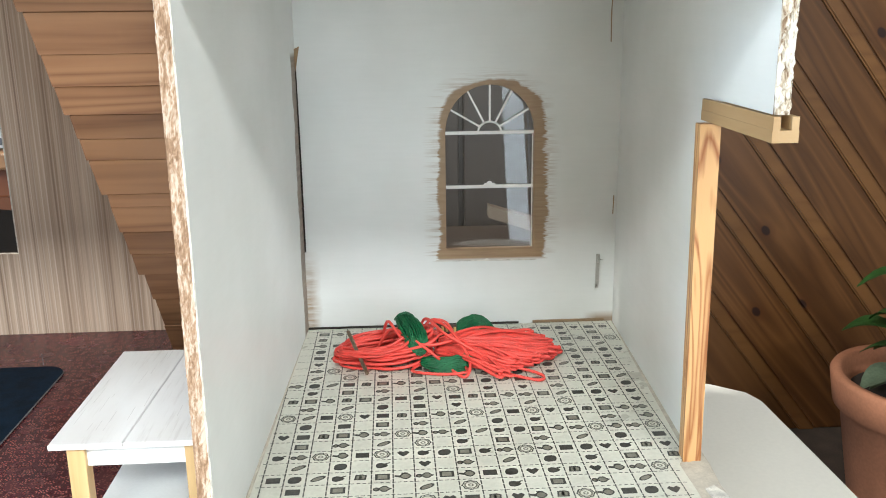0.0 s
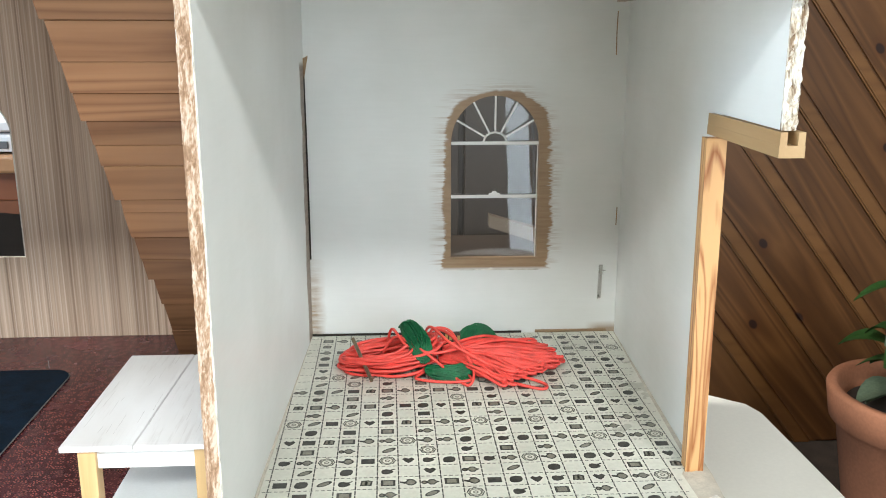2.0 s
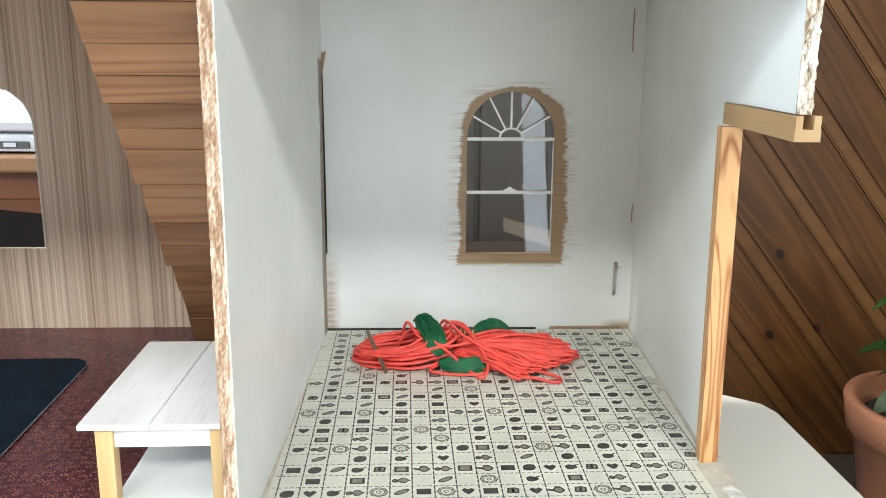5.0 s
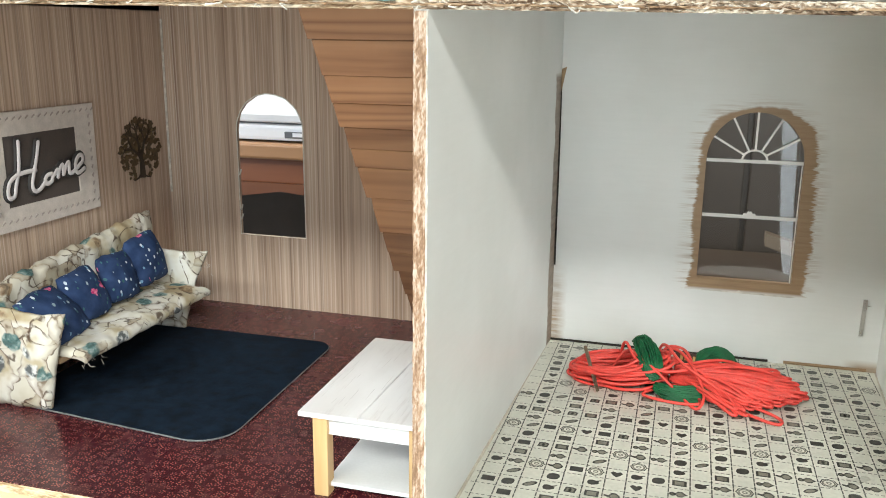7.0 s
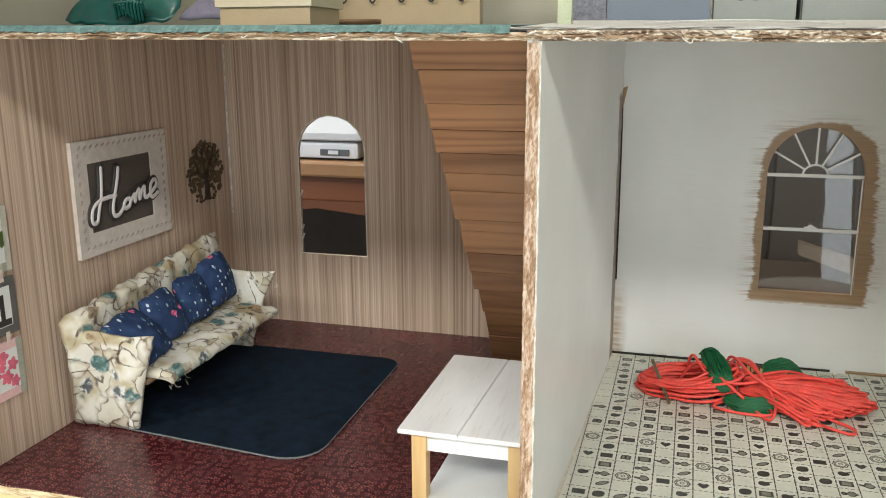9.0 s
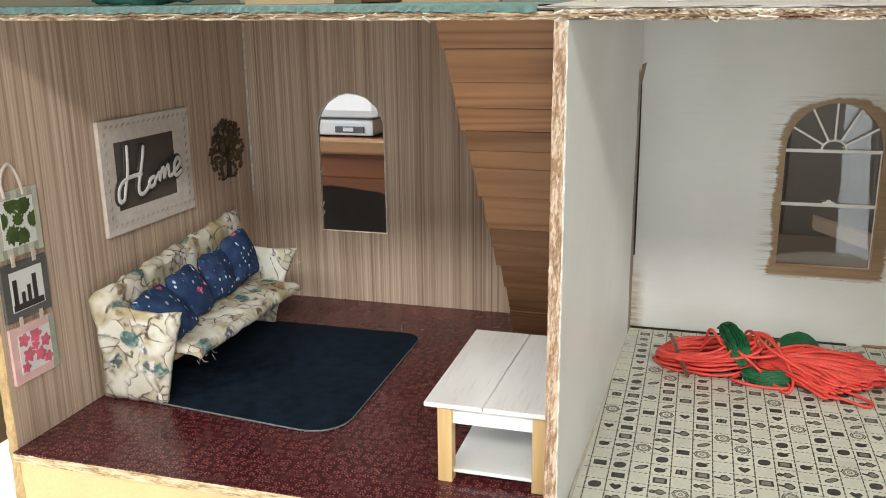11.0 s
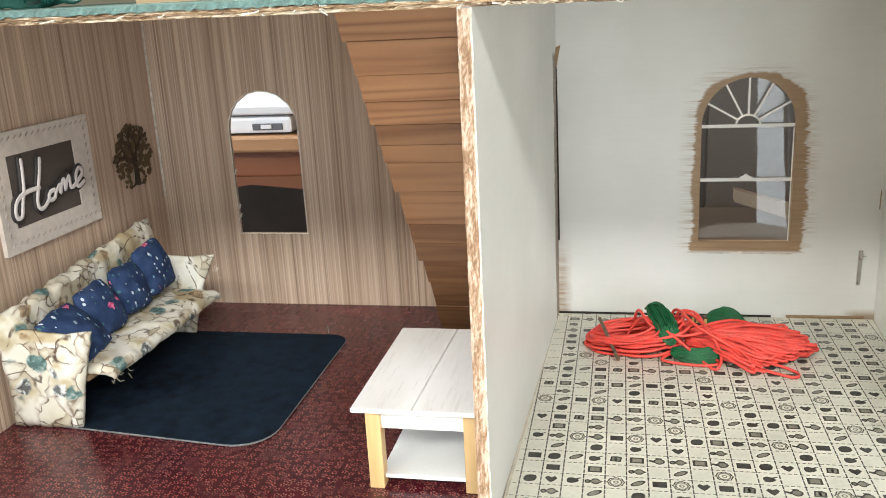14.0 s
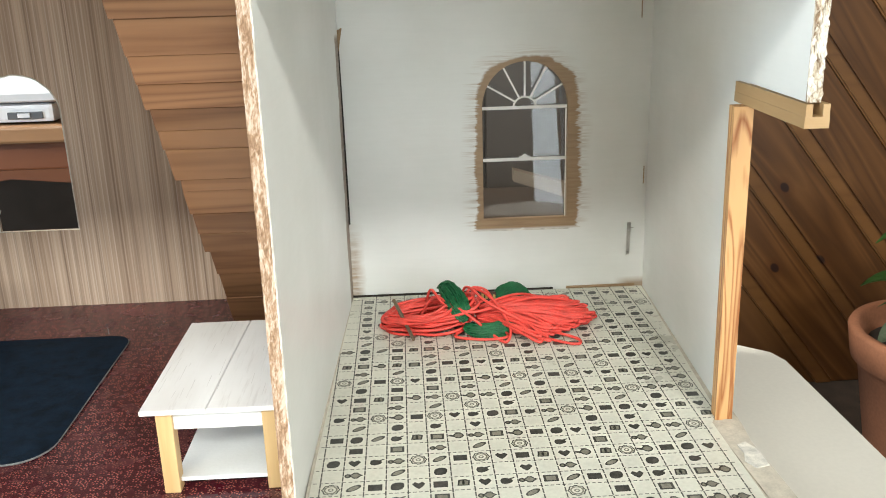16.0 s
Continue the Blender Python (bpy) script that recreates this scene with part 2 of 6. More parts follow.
def floral_red():
    m, nt, b = mat("burgundy_floral_paper", 0.2, 0, 0.42)
    v = coords(nt, (1, 1, 0))
    vn = node(nt, "ShaderNodeTexVoronoi", feature="F1")
    vn.voronoi_dimensions = "2D"
    put(nt, vn.inputs["Vector"], v)
    vn.inputs["Scale"].default_value, vn.inputs["Randomness"].default_value = 205.0, 0.55
    off = node(nt, "ShaderNodeVectorMath", op="SUBTRACT")
    put(nt, off.inputs[0], v)
    put(nt, off.inputs[1], vn.outputs["Position"])
    so = nt.nodes.new("ShaderNodeSeparateXYZ")
    put(nt, so.inputs[0], off.outputs[0])
    turn = nt.nodes.new("ShaderNodeSeparateColor")
    put(nt, turn.inputs[0], vn.outputs["Color"])
    ang = math_(nt, "MULTIPLY_ADD", math_(nt, "ARCTAN2", so.outputs[1], so.outputs[0]), 5.0, math_(nt, "MULTIPLY", turn.outputs[0], 6.28))
    lobes = math_(nt, "GREATER_THAN", math_(nt, "COSINE", ang), 0.25)
    band = math_(nt, "MULTIPLY", math_(nt, "LESS_THAN", vn.outputs["Distance"], 0.36), math_(nt, "GREATER_THAN", vn.outputs["Distance"], 0.17))
    petals = math_(nt, "MULTIPLY", math_(nt, "MULTIPLY", lobes, band), ramp(nt, noise_tex(nt, v, 300, 2), [(0.35, 0.7), (0.6, 1.0)]))
    big = noise_tex(nt, v, 25, 3)
    base = ramp(nt, big, [(0.3, (0.046, 0.0045, 0.0070)), (0.7, (0.070, 0.0075, 0.0105))])
    col = mix(nt, math_(nt, "MULTIPLY", petals, 0.8), base, (0.37, 0.165, 0.12))
    put(nt, b.inputs["Base Color"], col)
    put(nt, b.inputs["Roughness"], ramp(nt, noise_tex(nt, v, 60, 4), [(0.3, 0.17), (0.7, 0.32)]))
    # violet sheen tint stands in for the bluish reflection on the floor
    b.inputs["Sheen Weight"].default_value, b.inputs["Sheen Roughness"].default_value = 0.06, 0.35
    b.inputs["Sheen Tint"].default_value = (0.45, 0.42, 1.0, 1)
    bump(nt, b, noise_tex(nt, v, 150, 2), 0.05, 0.0006)
    return m


def flower_cloth():
    """Cream cotton with outlined petals, teal blossoms and brown leaves."""
    m, nt, b = mat("cream_floral_cotton", 0.85, 0, 0.2)
    v = coords(nt)
    warp = nt.nodes.new("ShaderNodeTexNoise")
    put(nt, warp.inputs["Vector"], v)
    warp.inputs["Scale"].default_value = 75
    sc = node(nt, "ShaderNodeVectorMath", op="SCALE")
    put(nt, sc.inputs[0], warp.outputs["Color"])
    sc.inputs["Scale"].default_value = 0.011
    wv = node(nt, "ShaderNodeVectorMath", op="ADD")
    put(nt, wv.inputs[0], v)
    put(nt, wv.inputs[1], sc.outputs[0])
    v2 = wv.outputs[0]
    base = ramp(nt, noise_tex(nt, v, 42, 3), [(0.36, (0.36, 0.28, 0.17)), (0.48, (0.50, 0.44, 0.31)), (0.56, (0.66, 0.63, 0.54)), (0.66, (0.74, 0.73, 0.68))])
    # petals: pale cells with soft brown outlines, in clusters
    d, c = voro(nt, v2, 78)
    edge, none = voro(nt, v2, 78, "DISTANCE_TO_EDGE")
    sep = nt.nodes.new("ShaderNodeSeparateColor")
    put(nt, sep.inputs[0], c)
    cluster = ramp(nt, noise_tex(nt, v, 34, 1), [(0.46, 0.0), (0.52, 1.0)])
    petal = ramp(nt, sep.outputs[1], [(0.0, (0.45, 0.40, 0.30)), (0.5, (0.66, 0.64, 0.56)), (1.0, (0.74, 0.73, 0.69))])
    col = mix(nt, math_(nt, "MULTIPLY", cluster, 0.75), base, petal)
    broken = ramp(nt, noise_tex(nt, v, 160, 2), [(0.42, 0.15), (0.56, 1.0)])
    line = math_(nt, "MULTIPLY", math_(nt, "MULTIPLY", ramp(nt, edge, [(0.02, 1.0), (0.055, 0.0)]), cluster), broken)
    col = mix(nt, math_(nt, "MULTIPLY", line, 0.85), col, (0.075, 0.050, 0.035))
    shade = math_(nt, "MULTIPLY", ramp(nt, edge, [(0.03, 0.5), (0.22, 0.0)]), math_(nt, "GREATER_THAN", sep.outputs[2], 0.5))
    col = mix(nt, math_(nt, "MULTIPLY", shade, cluster), col, (0.27, 0.20, 0.14))
    # bent stems
    n1 = noise_tex(nt, v, 30, 1, 0.5, 0.6)
    stems = ramp(nt, math_(nt, "ABSOLUTE", math_(nt, "SUBTRACT", n1, 0.5)), [(0.007, 1.0), (0.014, 0.0)])
    col = mix(nt, math_(nt, "MULTIPLY", math_(nt, "MULTIPLY", stems, 0.9), broken), col, (0.085, 0.052, 0.034))
    # teal blossoms with grey-white petals, and brown leaves
    d3, c3 = voro(nt, v2, 50)
    sep3 = nt.nodes.new("ShaderNodeSeparateColor")
    put(nt, sep3.inputs[0], c3)
    n3 = noise_tex(nt, v2, 240, 3)
    bloom = math_(nt, "MULTIPLY", ramp(nt, d3, [(0.30, 1.0), (0.36, 0.0)]), math_(nt, "GREATER_THAN", sep3.outputs[0], 0.54))
    col = mix(nt, math_(nt, "MULTIPLY", bloom, 0.92), col, ramp(nt, n3, [(0.38, (0.035, 0.095, 0.100)), (0.52, (0.090, 0.19, 0.19)), (0.66, (0.30, 0.37, 0.36))]))
    spray = math_(nt, "MULTIPLY", ramp(nt, d3, [(0.30, 1.0), (0.36, 0.0)]), math_(nt, "LESS_THAN", sep3.outputs[0], 0.27))
    col = mix(nt, math_(nt, "MULTIPLY", spray, 0.9), col, ramp(nt, n3, [(0.42, (0.07, 0.085, 0.10)), (0.50, (0.33, 0.36, 0.37)), (0.58, (0.70, 0.71, 0.70))]))
    leaf = math_(nt, "MULTIPLY", ramp(nt, d3, [(0.30, 1.0), (0.34, 0.0)]), math_(nt, "LESS_THAN", math_(nt, "ABSOLUTE", math_(nt, "SUBTRACT", sep3.outputs[0], 0.36)), 0.08))
    col = mix(nt, math_(nt, "MULTIPLY", leaf, 0.8), col, ramp(nt, n3, [(0.4, (0.16, 0.095, 0.05)), (0.6, (0.38, 0.27, 0.16))]))
    put(nt, b.inputs["Base Color"], col)
    bump(nt, b, noise_tex(nt, v, 1500, 2), 0.3, 0.0004)
    return m


def fibre(name, dark, mid, light, axis="x", scale=420.0):
    """Torn board: streaks of fibre and paper layers running along the edge."""
    m, nt, b = mat(name, 0.9, 0, 0.25)
    s = {"x": (0.14, 1, 1), "z": (1, 1, 0.14)}[axis]
    a = noise_tex(nt, coords(nt, s), scale, 3, 0.65, 0.3)
    c = noise_tex(nt, coords(nt, {"x": (0.4, 1, 1), "z": (1, 1, 0.4)}[axis]), scale * 2.2, 2)
    f = math_(nt, "MULTIPLY_ADD", c, 0.22, math_(nt, "MULTIPLY", a, 0.83))
    col = ramp(nt, f, [(0.40, dark), (0.50, mid), (0.60, light)])
    put(nt, b.inputs["Base Color"], col)
    bump(nt, b, f, 0.6, 0.0006)
    return m


def navy_print():
    m, nt, b = mat("navy_flower_print", 0.85, 0, 0.2)
    v = coords(nt)
    base = ramp(nt, noise_tex(nt, v, 90, 3), [(0.35, (0.016, 0.032, 0.085)), (0.65, (0.034, 0.062, 0.150))])
    d, c = voro(nt, coords(nt, (0.55, 1.25, 0.9), (25, 35, 50)), 230)
    sep = nt.nodes.new("ShaderNodeSeparateColor")
    put(nt, sep.inputs[0], c)
    dots = math_(nt, "MULTIPLY", math_(nt, "LESS_THAN", d, 0.26), math_(nt, "GREATER_THAN", sep.outputs[1], 0.3))
    tint = ramp(nt, sep.outputs[0], [(0.0, (0.66, 0.69, 0.74)), (0.35, (0.60, 0.66, 0.72)), (0.45, (0.06, 0.15, 0.17)), (0.75, (0.035, 0.10, 0.10)), (0.9, (0.20, 0.34, 0.48))])
    col = mix(nt, dots, base, tint)
    d2, c2 = voro(nt, v, 75)
    sep2 = nt.nodes.new("ShaderNodeSeparateColor")
    put(nt, sep2.inputs[0], c2)
    rose = math_(nt, "MULTIPLY", math_(nt, "LESS_THAN", d2, ramp(nt, noise_tex(nt, v, 420, 2), [(0.3, 0.14), (0.7, 0.32)])), math_(nt, "GREATER_THAN", sep2.outputs[0], 0.68))
    col = mix(nt, rose, col, ramp(nt, noise_tex(nt, v, 500, 2), [(0.4, (0.45, 0.03, 0.14)), (0.6, (0.75, 0.22, 0.36))]))
    put(nt, b.inputs["Base Color"], col)
    bump(nt, b, noise_tex(nt, v, 1600, 2), 0.35, 0.0004)
    return m


def pine_panel():
    """Varnished knotty pine; each board has its own run of the grain."""
    m, nt, b = mat("knotty_pine", 0.38, 0, 0.5)
    info = nt.nodes.new("ShaderNodeObjectInfo")
    v0 = coords(nt, (1, 1, 1), (0, 0, 0), True)
    shift = nt.nodes.new("ShaderNodeCombineXYZ")
    put(nt, shift.inputs[0], math_(nt, "MULTIPLY", info.outputs["Random"], 13.0))
    add = node(nt, "ShaderNodeVectorMath", op="ADD")
    put(nt, add.inputs[0], v0)
    put(nt, add.inputs[1], shift.outputs[0])
    st = nt.nodes.new("ShaderNodeMapping")
    put(nt, st.inputs[0], add.outputs[0])
    st.inputs["Scale"].default_value = (0.07, 1, 1)
    g = noise_tex(nt, st.outputs[0], 55, 4, 0.6, 0.3)
    w = noise_tex(nt, st.outputs[0], 11, 2, 0.5, 0.6)
    rings = math_(nt, "PINGPONG", math_(nt, "MULTIPLY", w, 7.0), 0.5)
    f = math_(nt, "MULTIPLY_ADD", g, 0.4, rings)
    col = ramp(nt, f, [(0.15, (0.085, 0.032, 0.008)), (0.45, (0.128, 0.051, 0.0135)), (0.8, (0.180, 0.077, 0.023))])
    kv = nt.nodes.new("ShaderNodeMapping")
    put(nt, kv.inputs[0], add.outputs[0])
    kv.inputs["Rotation"].default_value = (radians(90), 0, 0)
    kv.inputs["Scale"].default_value = (0.7, 1, 1)
    kn = node(nt, "ShaderNodeTexVoronoi", feature="F1")
    kn.voronoi_dimensions = "2D"
    put(nt, kn.inputs["Vector"], kv.outputs[0])
    kn.inputs["Scale"].default_value = 6.3
    gate = nt.nodes.new("ShaderNodeSeparateColor")
    put(nt, gate.inputs[0], kn.outputs["Color"])
    some = math_(nt, "GREATER_THAN", gate.outputs[0], 0.58)
    knots = ramp(nt, kn.outputs["Distance"], [(0.050, 1.0), (0.070, 0.0)])
    halo = ramp(nt, kn.outputs["Distance"], [(0.06, 0.60), (0.17, 0.0)])
    col = mix(nt, math_(nt, "MULTIPLY", halo, some), col, (0.10, 0.032, 0.008))
    col = mix(nt, math_(nt, "MULTIPLY", knots, some), col, (0.026, 0.009, 0.005))
    shade = ramp(nt, info.outputs["Random"], [(0.0, 0.75), (1.0, 1.15)])
    col = mix(nt, 1.0, col, shade, "MULTIPLY")
    put(nt, b.inputs["Base Color"], col)
    bump(nt, b, g, 0.1, 0.001)
    return m


def whitewash():
    """White paint brushed thin along a plank, with grey grain showing through."""
    m, nt, b = mat("whitewashed_wood", 0.6, 0, 0.4)
    g = noise_tex(nt, coords(nt, (1, 0.07, 1)), 420, 4, 0.65)
    big = noise_tex(nt, coords(nt, (1, 0.35, 1)), 45, 3)
    col = ramp(nt, big, [(0.3, (0.70, 0.665, 0.64)), (0.7, (0.80, 0.775, 0.76))])
    worn = math_(nt, "MULTIPLY", ramp(nt, g, [(0.33, 1.0), (0.46, 0.0)]), ramp(nt, big, [(0.35, 0.75), (0.62, 0.08)]))
    put(nt, b.inputs["Base Color"], mix(nt, worn, col, (0.60, 0.555, 0.53)))
    bump(nt, b, g, 0.25, 0.0004)
    return m


PAINT = painted_board("white_painted_board", False)
PAINT_STRIP = painted_board("white_painted_board_with_bare_strip", False, True)
PAINT_BARE = painted_board("white_painted_board_with_bare_patches", True)
PAPER = striped_paper()
REDFLOOR = floral_red()
CLOTH = flower_cloth()
NAVY = navy_print()
PINE = pine_panel()
CARD = plain("cardboard", (0.33, 0.22, 0.125), 0.8, 0.2, 40, 600, 0.2)
CARDEDGE = fibre("torn_board_edge", (0.17, 0.10, 0.055), (0.40, 0.29, 0.18), (0.62, 0.53, 0.41))
TANEDGE = fibre("layered_tan_board_edge", (0.30, 0.20, 0.10), (0.50, 0.38, 0.22), (0.62, 0.52, 0.36), "x", 500)
CARDSHRED = fibre("shredded_cardboard", (0.10, 0.06, 0.035), (0.36, 0.27, 0.19), (0.66, 0.60, 0.50), "x", 380)
SILL = plain("scuffed_grey_board", (0.52, 0.47, 0.39), 0.7, 0.2, 120, 900, 0.3)
EDGEBROWN = fibre("raw_brown_board_edge", (0.23, 0.14, 0.085), (0.36, 0.235, 0.15), (0.54, 0.43, 0.34), "z", 620)
LINER = fibre("brown_board_layer", (0.08, 0.045, 0.025), (0.24, 0.15, 0.085), (0.42, 0.30, 0.19), "x", 500)
EDGEYELLOW = plain("varnished_board_edge", (0.44, 0.30, 0.14), 0.6, 0.3, 160, 900, 0.3)
WHITEPAPER = plain("white_paper_fibre", (0.62, 0.59, 0.53), 0.85, 0.35, 200, 1500, 0.4)
YELLOWBASE = plain("buff_painted_board", (0.62, 0.47, 0.24), 0.55, 0.12, 20, 500, 0.15)
VINYL = plain("cream_printed_vinyl", (0.64, 0.625, 0.54), 0.33, 0.11, 25, 500, 0.08)
INK = plain("dark_olive_print", (0.054, 0.052, 0.045), 0.4, 0.6, 300, 1200, 0.05)
INKLIGHT = plain("grey_olive_print", (0.21, 0.20, 0.16), 0.4, 0.3, 300, 1200, 0.05)
INKLINE = plain("grey_line_print", (0.085, 0.082, 0.072), 0.4, 0.4, 300, 1200, 0.05)
DENIM = plain("dark_denim", (0.0070, 0.0140, 0.0255), 0.9, 0.75, 110, 1600, 0.5, 0, 0.12)
DENIMEDGE = plain("frayed_denim_edge", (0.16, 0.17, 0.17), 0.9, 0.5, 500, 2000, 0.5)
WHITEWASH = whitewash()
WHITECARD = plain("white_card", (0.78, 0.78, 0.77), 0.6, 0.05, 30, 600, 0.1)
LEGWOOD = wood("light_basswood", (0.62, 0.42, 0.20), (0.50, 0.31, 0.13), "z", 60, 20)
STRIP = wood("pine_strip", (0.54, 0.305, 0.125), (0.27, 0.092, 0.022), "z", 50, 95, 0.45, 2.0, 8.0, (0.22, 0.38, 0.54), (0.95, 1.05))
STRIPY = wood("basswood_strip", (0.56, 0.37, 0.18), (0.45, 0.27, 0.115), "y", 50, 10)
PLANK = wood("cedar_veneer", (0.250, 0.123, 0.057), (0.138, 0.057, 0.023), "x", 30, 24, 0.5, 0.0, 8.0, (0.15, 0.36, 0.66), (0.76, 1.12))
# near black stands for the shade inside gaps and the carton's hole
DARKGAP = plain("shadowed_board", (0.03, 0.025, 0.02), 0.9, 0.3)
STEEL = plain("steel_wire", (0.58, 0.56, 0.53), 0.3, 0.2, 100, 900, 0.1, 1.0)
CORAL = plain("coral_rattail_cord", (0.74, 0.072, 0.055), 0.45, 0.25, 120, 1500, 0.25, 0, 0.5)
GREEN = plain("green_floss", (0.004, 0.095, 0.030), 0.5, 0.35, 150, 1800, 0.5)
LABEL = plain("brown_paper_band", (0.05, 0.025, 0.015), 0.5, 0.3)
GOLD = plain("gold_print", (0.45, 0.30, 0.10), 0.4, 0.2)
MUNTIN = plain("white_plastic", (0.80, 0.79, 0.77), 0.4, 0.05)
FRAMEWHITE = plain("whitewashed_frame", (0.58, 0.52, 0.475), 0.6, 0.14, 160, 1000, 0.35)
FRAMEGREY = plain("grey_frame_carving", (0.39, 0.34, 0.31), 0.7, 0.2)
SLATE = plain("dark_grey_board", (0.075, 0.060, 0.053), 0.7, 0.2, 100)
LETTER = plain("pale_silver_lettering", (0.66, 0.62, 0.62), 0.5, 0.1)
LETTERDARK = plain("dark_letter_edge", (0.03, 0.026, 0.026), 0.6, 0.2)
TREE = plain("burnt_brown_cutout", (0.035, 0.02, 0.01), 0.7, 0.3)
TREEWOOD = plain("tan_foliage_disc", (0.095, 0.060, 0.026), 0.7, 0.7, 380, 1200, 0.4)
TERRA = plain("terracotta", (0.40, 0.165, 0.085), 0.8, 0.2, 9, 150, 0.3)
SOIL = plain("dark_potting_soil", (0.025, 0.018, 0.013), 0.95, 0.4, 30, 200, 0.8)
LEAF = plain("green_leaf", (0.055, 0.14, 0.03), 0.45, 0.3, 25, 200, 0.2)
LEAFPALE = plain("dusty_green_leaf", (0.19, 0.24, 0.15), 0.6, 0.3, 25, 200, 0.2)
TABLETOP = plain("cream_white_laminate", (0.70, 0.67, 0.61), 0.5, 0.05, 12, 300, 0.06)
TEAL = plain("teal_felt_carpet", (0.095, 0.165, 0.150), 0.95, 0.4, 220, 1800, 0.8)
GREYSHEET = plain("grey_white_flooring", (0.36, 0.345, 0.315), 0.7, 0.2, 60)
ROOMWALL = plain("plaster_wall", (0.20, 0.175, 0.145), 0.85, 0.06, 2, 60, 0.1)
ROOMCEIL = plain("ceiling_plaster", (0.46, 0.445, 0.41), 0.9, 0.04, 2, 60, 0.1)
CARPET = plain("brown_carpet", (0.07, 0.05, 0.038), 0.95, 0.35, 20, 300, 0.8)
DESKWOOD = wood("red_mahogany", (0.20, 0.070, 0.030), (0.115, 0.036, 0.016), "x", 9, 4, 0.35)
DESKTOP = wood("tan_desk_top", (0.25, 0.135, 0.065), (0.16, 0.080, 0.036), "x", 9, 4, 0.35)
DARKWOOD = plain("black_brown_lacquer", (0.075, 0.060, 0.050), 0.5, 0.3, 12)
PRINTERWHITE = plain("white_device_plastic", (0.78, 0.79, 0.82), 0.4, 0.03, 8, 200, 0.04)
PRINTERGREY = plain("grey_control_panel", (0.10, 0.105, 0.115), 0.4, 0.1, 20)
BINPLASTIC = plain("clear_plastic_film", (0.20, 0.20, 0.225), 0.15, 0.3, 14, 120, 0.5)


# ---- building helpers ----
PLACE = {}


def thing(name, loc, label, category, group="", kind=""):
    ob = new(name)
    ob.empty_display_size = 0.02
    ob.location = loc
    PLACE[ob.name] = Vector(loc)
    return tagged(ob, label, category, group, kind)


def part(name, bm, material, parent=None, label="", smooth=False):
    """Links a bmesh, built in world places, as one mesh under a thing or a part (or as a thing of its own)."""
    me = bpy.data.meshes.new(name)
    base = PLACE[parent.name] if parent else Vector((0, 0, 0))
    bmesh.ops.translate(bm, verts=bm.verts, vec=-base)
    bmesh.ops.recalc_face_normals(bm, faces=bm.faces)
    bm.to_mesh(me)
    bm.free()
    for m in material if isinstance(material, (list, tuple)) else [material]:
        me.materials.append(m)
    if smooth:
        me.shade_smooth()
    ob = new(name, me)
    if parent:
        ob.parent = parent
    PLACE[ob.name] = base
    return tagged(ob, label)


def solo(name, bm, material, label, category, loc=(0, 0, 0), group="", kind="", smooth=False):
    """A thing that is one mesh, with its origin at loc."""
    bmesh.ops.translate(bm, verts=bm.verts, vec=-Vector(loc))
    ob = part(name, bm, material, None, "", smooth)
    ob.location = loc
    PLACE[ob.name] = Vector(loc)
    return tagged(ob, label, category, group, kind)


def box(x0, x1, y0, y1, z0, z1, bevel=0.0, bm=None):
    bm = bm or bmesh.new()
    r = bmesh.ops.create_cube(bm, size=1.0)
    for v in r["verts"]:
        v.co = ((x0 + x1) / 2 + v.co.x * (x1 - x0), (y0 + y1) / 2 + v.co.y * (y1 - y0), (z0 + z1) / 2 + v.co.z * (z1 - z0))
    if bevel:
        es = list({e for v in r["verts"] for e in v.link_edges})
        bmesh.ops.bevel(bm, geom=es, offset=bevel, segments=2, profile=0.6, affect="EDGES")
    return bm


def slab(loops, axis, a, b, bm=None):
    """Outer loop and holes, drawn in the plane across axis, from a to b along it."""
    bm = bm or bmesh.new()

    def at(p, q, d):
        return {"x": (d, p, q), "y": (p, d, q), "z": (p, q, d)}[axis]

    edges, walls = [], []
    for loop in loops:
        vs = [bm.verts.new(at(p, q, a)) for p, q in loop]
        es = [bm.edges.new((vs[i - 1], vs[i])) for i in range(len(vs))]
        edges += es
    fill = bmesh.ops.triangle_fill(bm, use_beauty=True, use_dissolve=False, edges=edges)
    faces = [f for f in fill["geom"] if isinstance(f, bmesh.types.BMFace)]
    ext = bmesh.ops.extrude_face_region(bm, geom=faces, use_keep_orig=True)
    move = {"x": (b - a, 0, 0), "y": (0, b - a, 0), "z": (0, 0, b - a)}[axis]
    bmesh.ops.translate(bm, verts=[v for v in ext["geom"] if isinstance(v, bmesh.types.BMVert)], vec=move)
    return bm


def rect(p0, p1, q0, q1):
    return [(p0, q0), (p1, q0), (p1, q1), (p0, q1)]


def arch(p0, p1, q0, q1, steps=20, rise=None):
    """A doorway shape: straight sides and a round head that ends at q1."""
    r = (p1 - p0) / 2
    rise = rise or r
    c = (p0 + p1) / 2
    return [(p0, q0), (p1, q0)] + [(c + r * math.cos(math.pi * i / steps), q1 - rise + rise * math.sin(math.pi * i / steps)) for i in range(steps + 1)]


def prism(pts, d, bm=None):
    """A flat outline of world points, thickened by the vector d."""
    bm = bm or bmesh.new()
    lo = [bm.verts.new(p) for p in pts]
    hi = [bm.verts.new(Vector(p) + Vector(d)) for p in pts]
    bm.faces.new(lo)
    bm.faces.new(hi)
    for i in range(len(pts)):
        bm.faces.new((lo[i - 1], lo[i], hi[i], hi[i - 1]))
    return bm


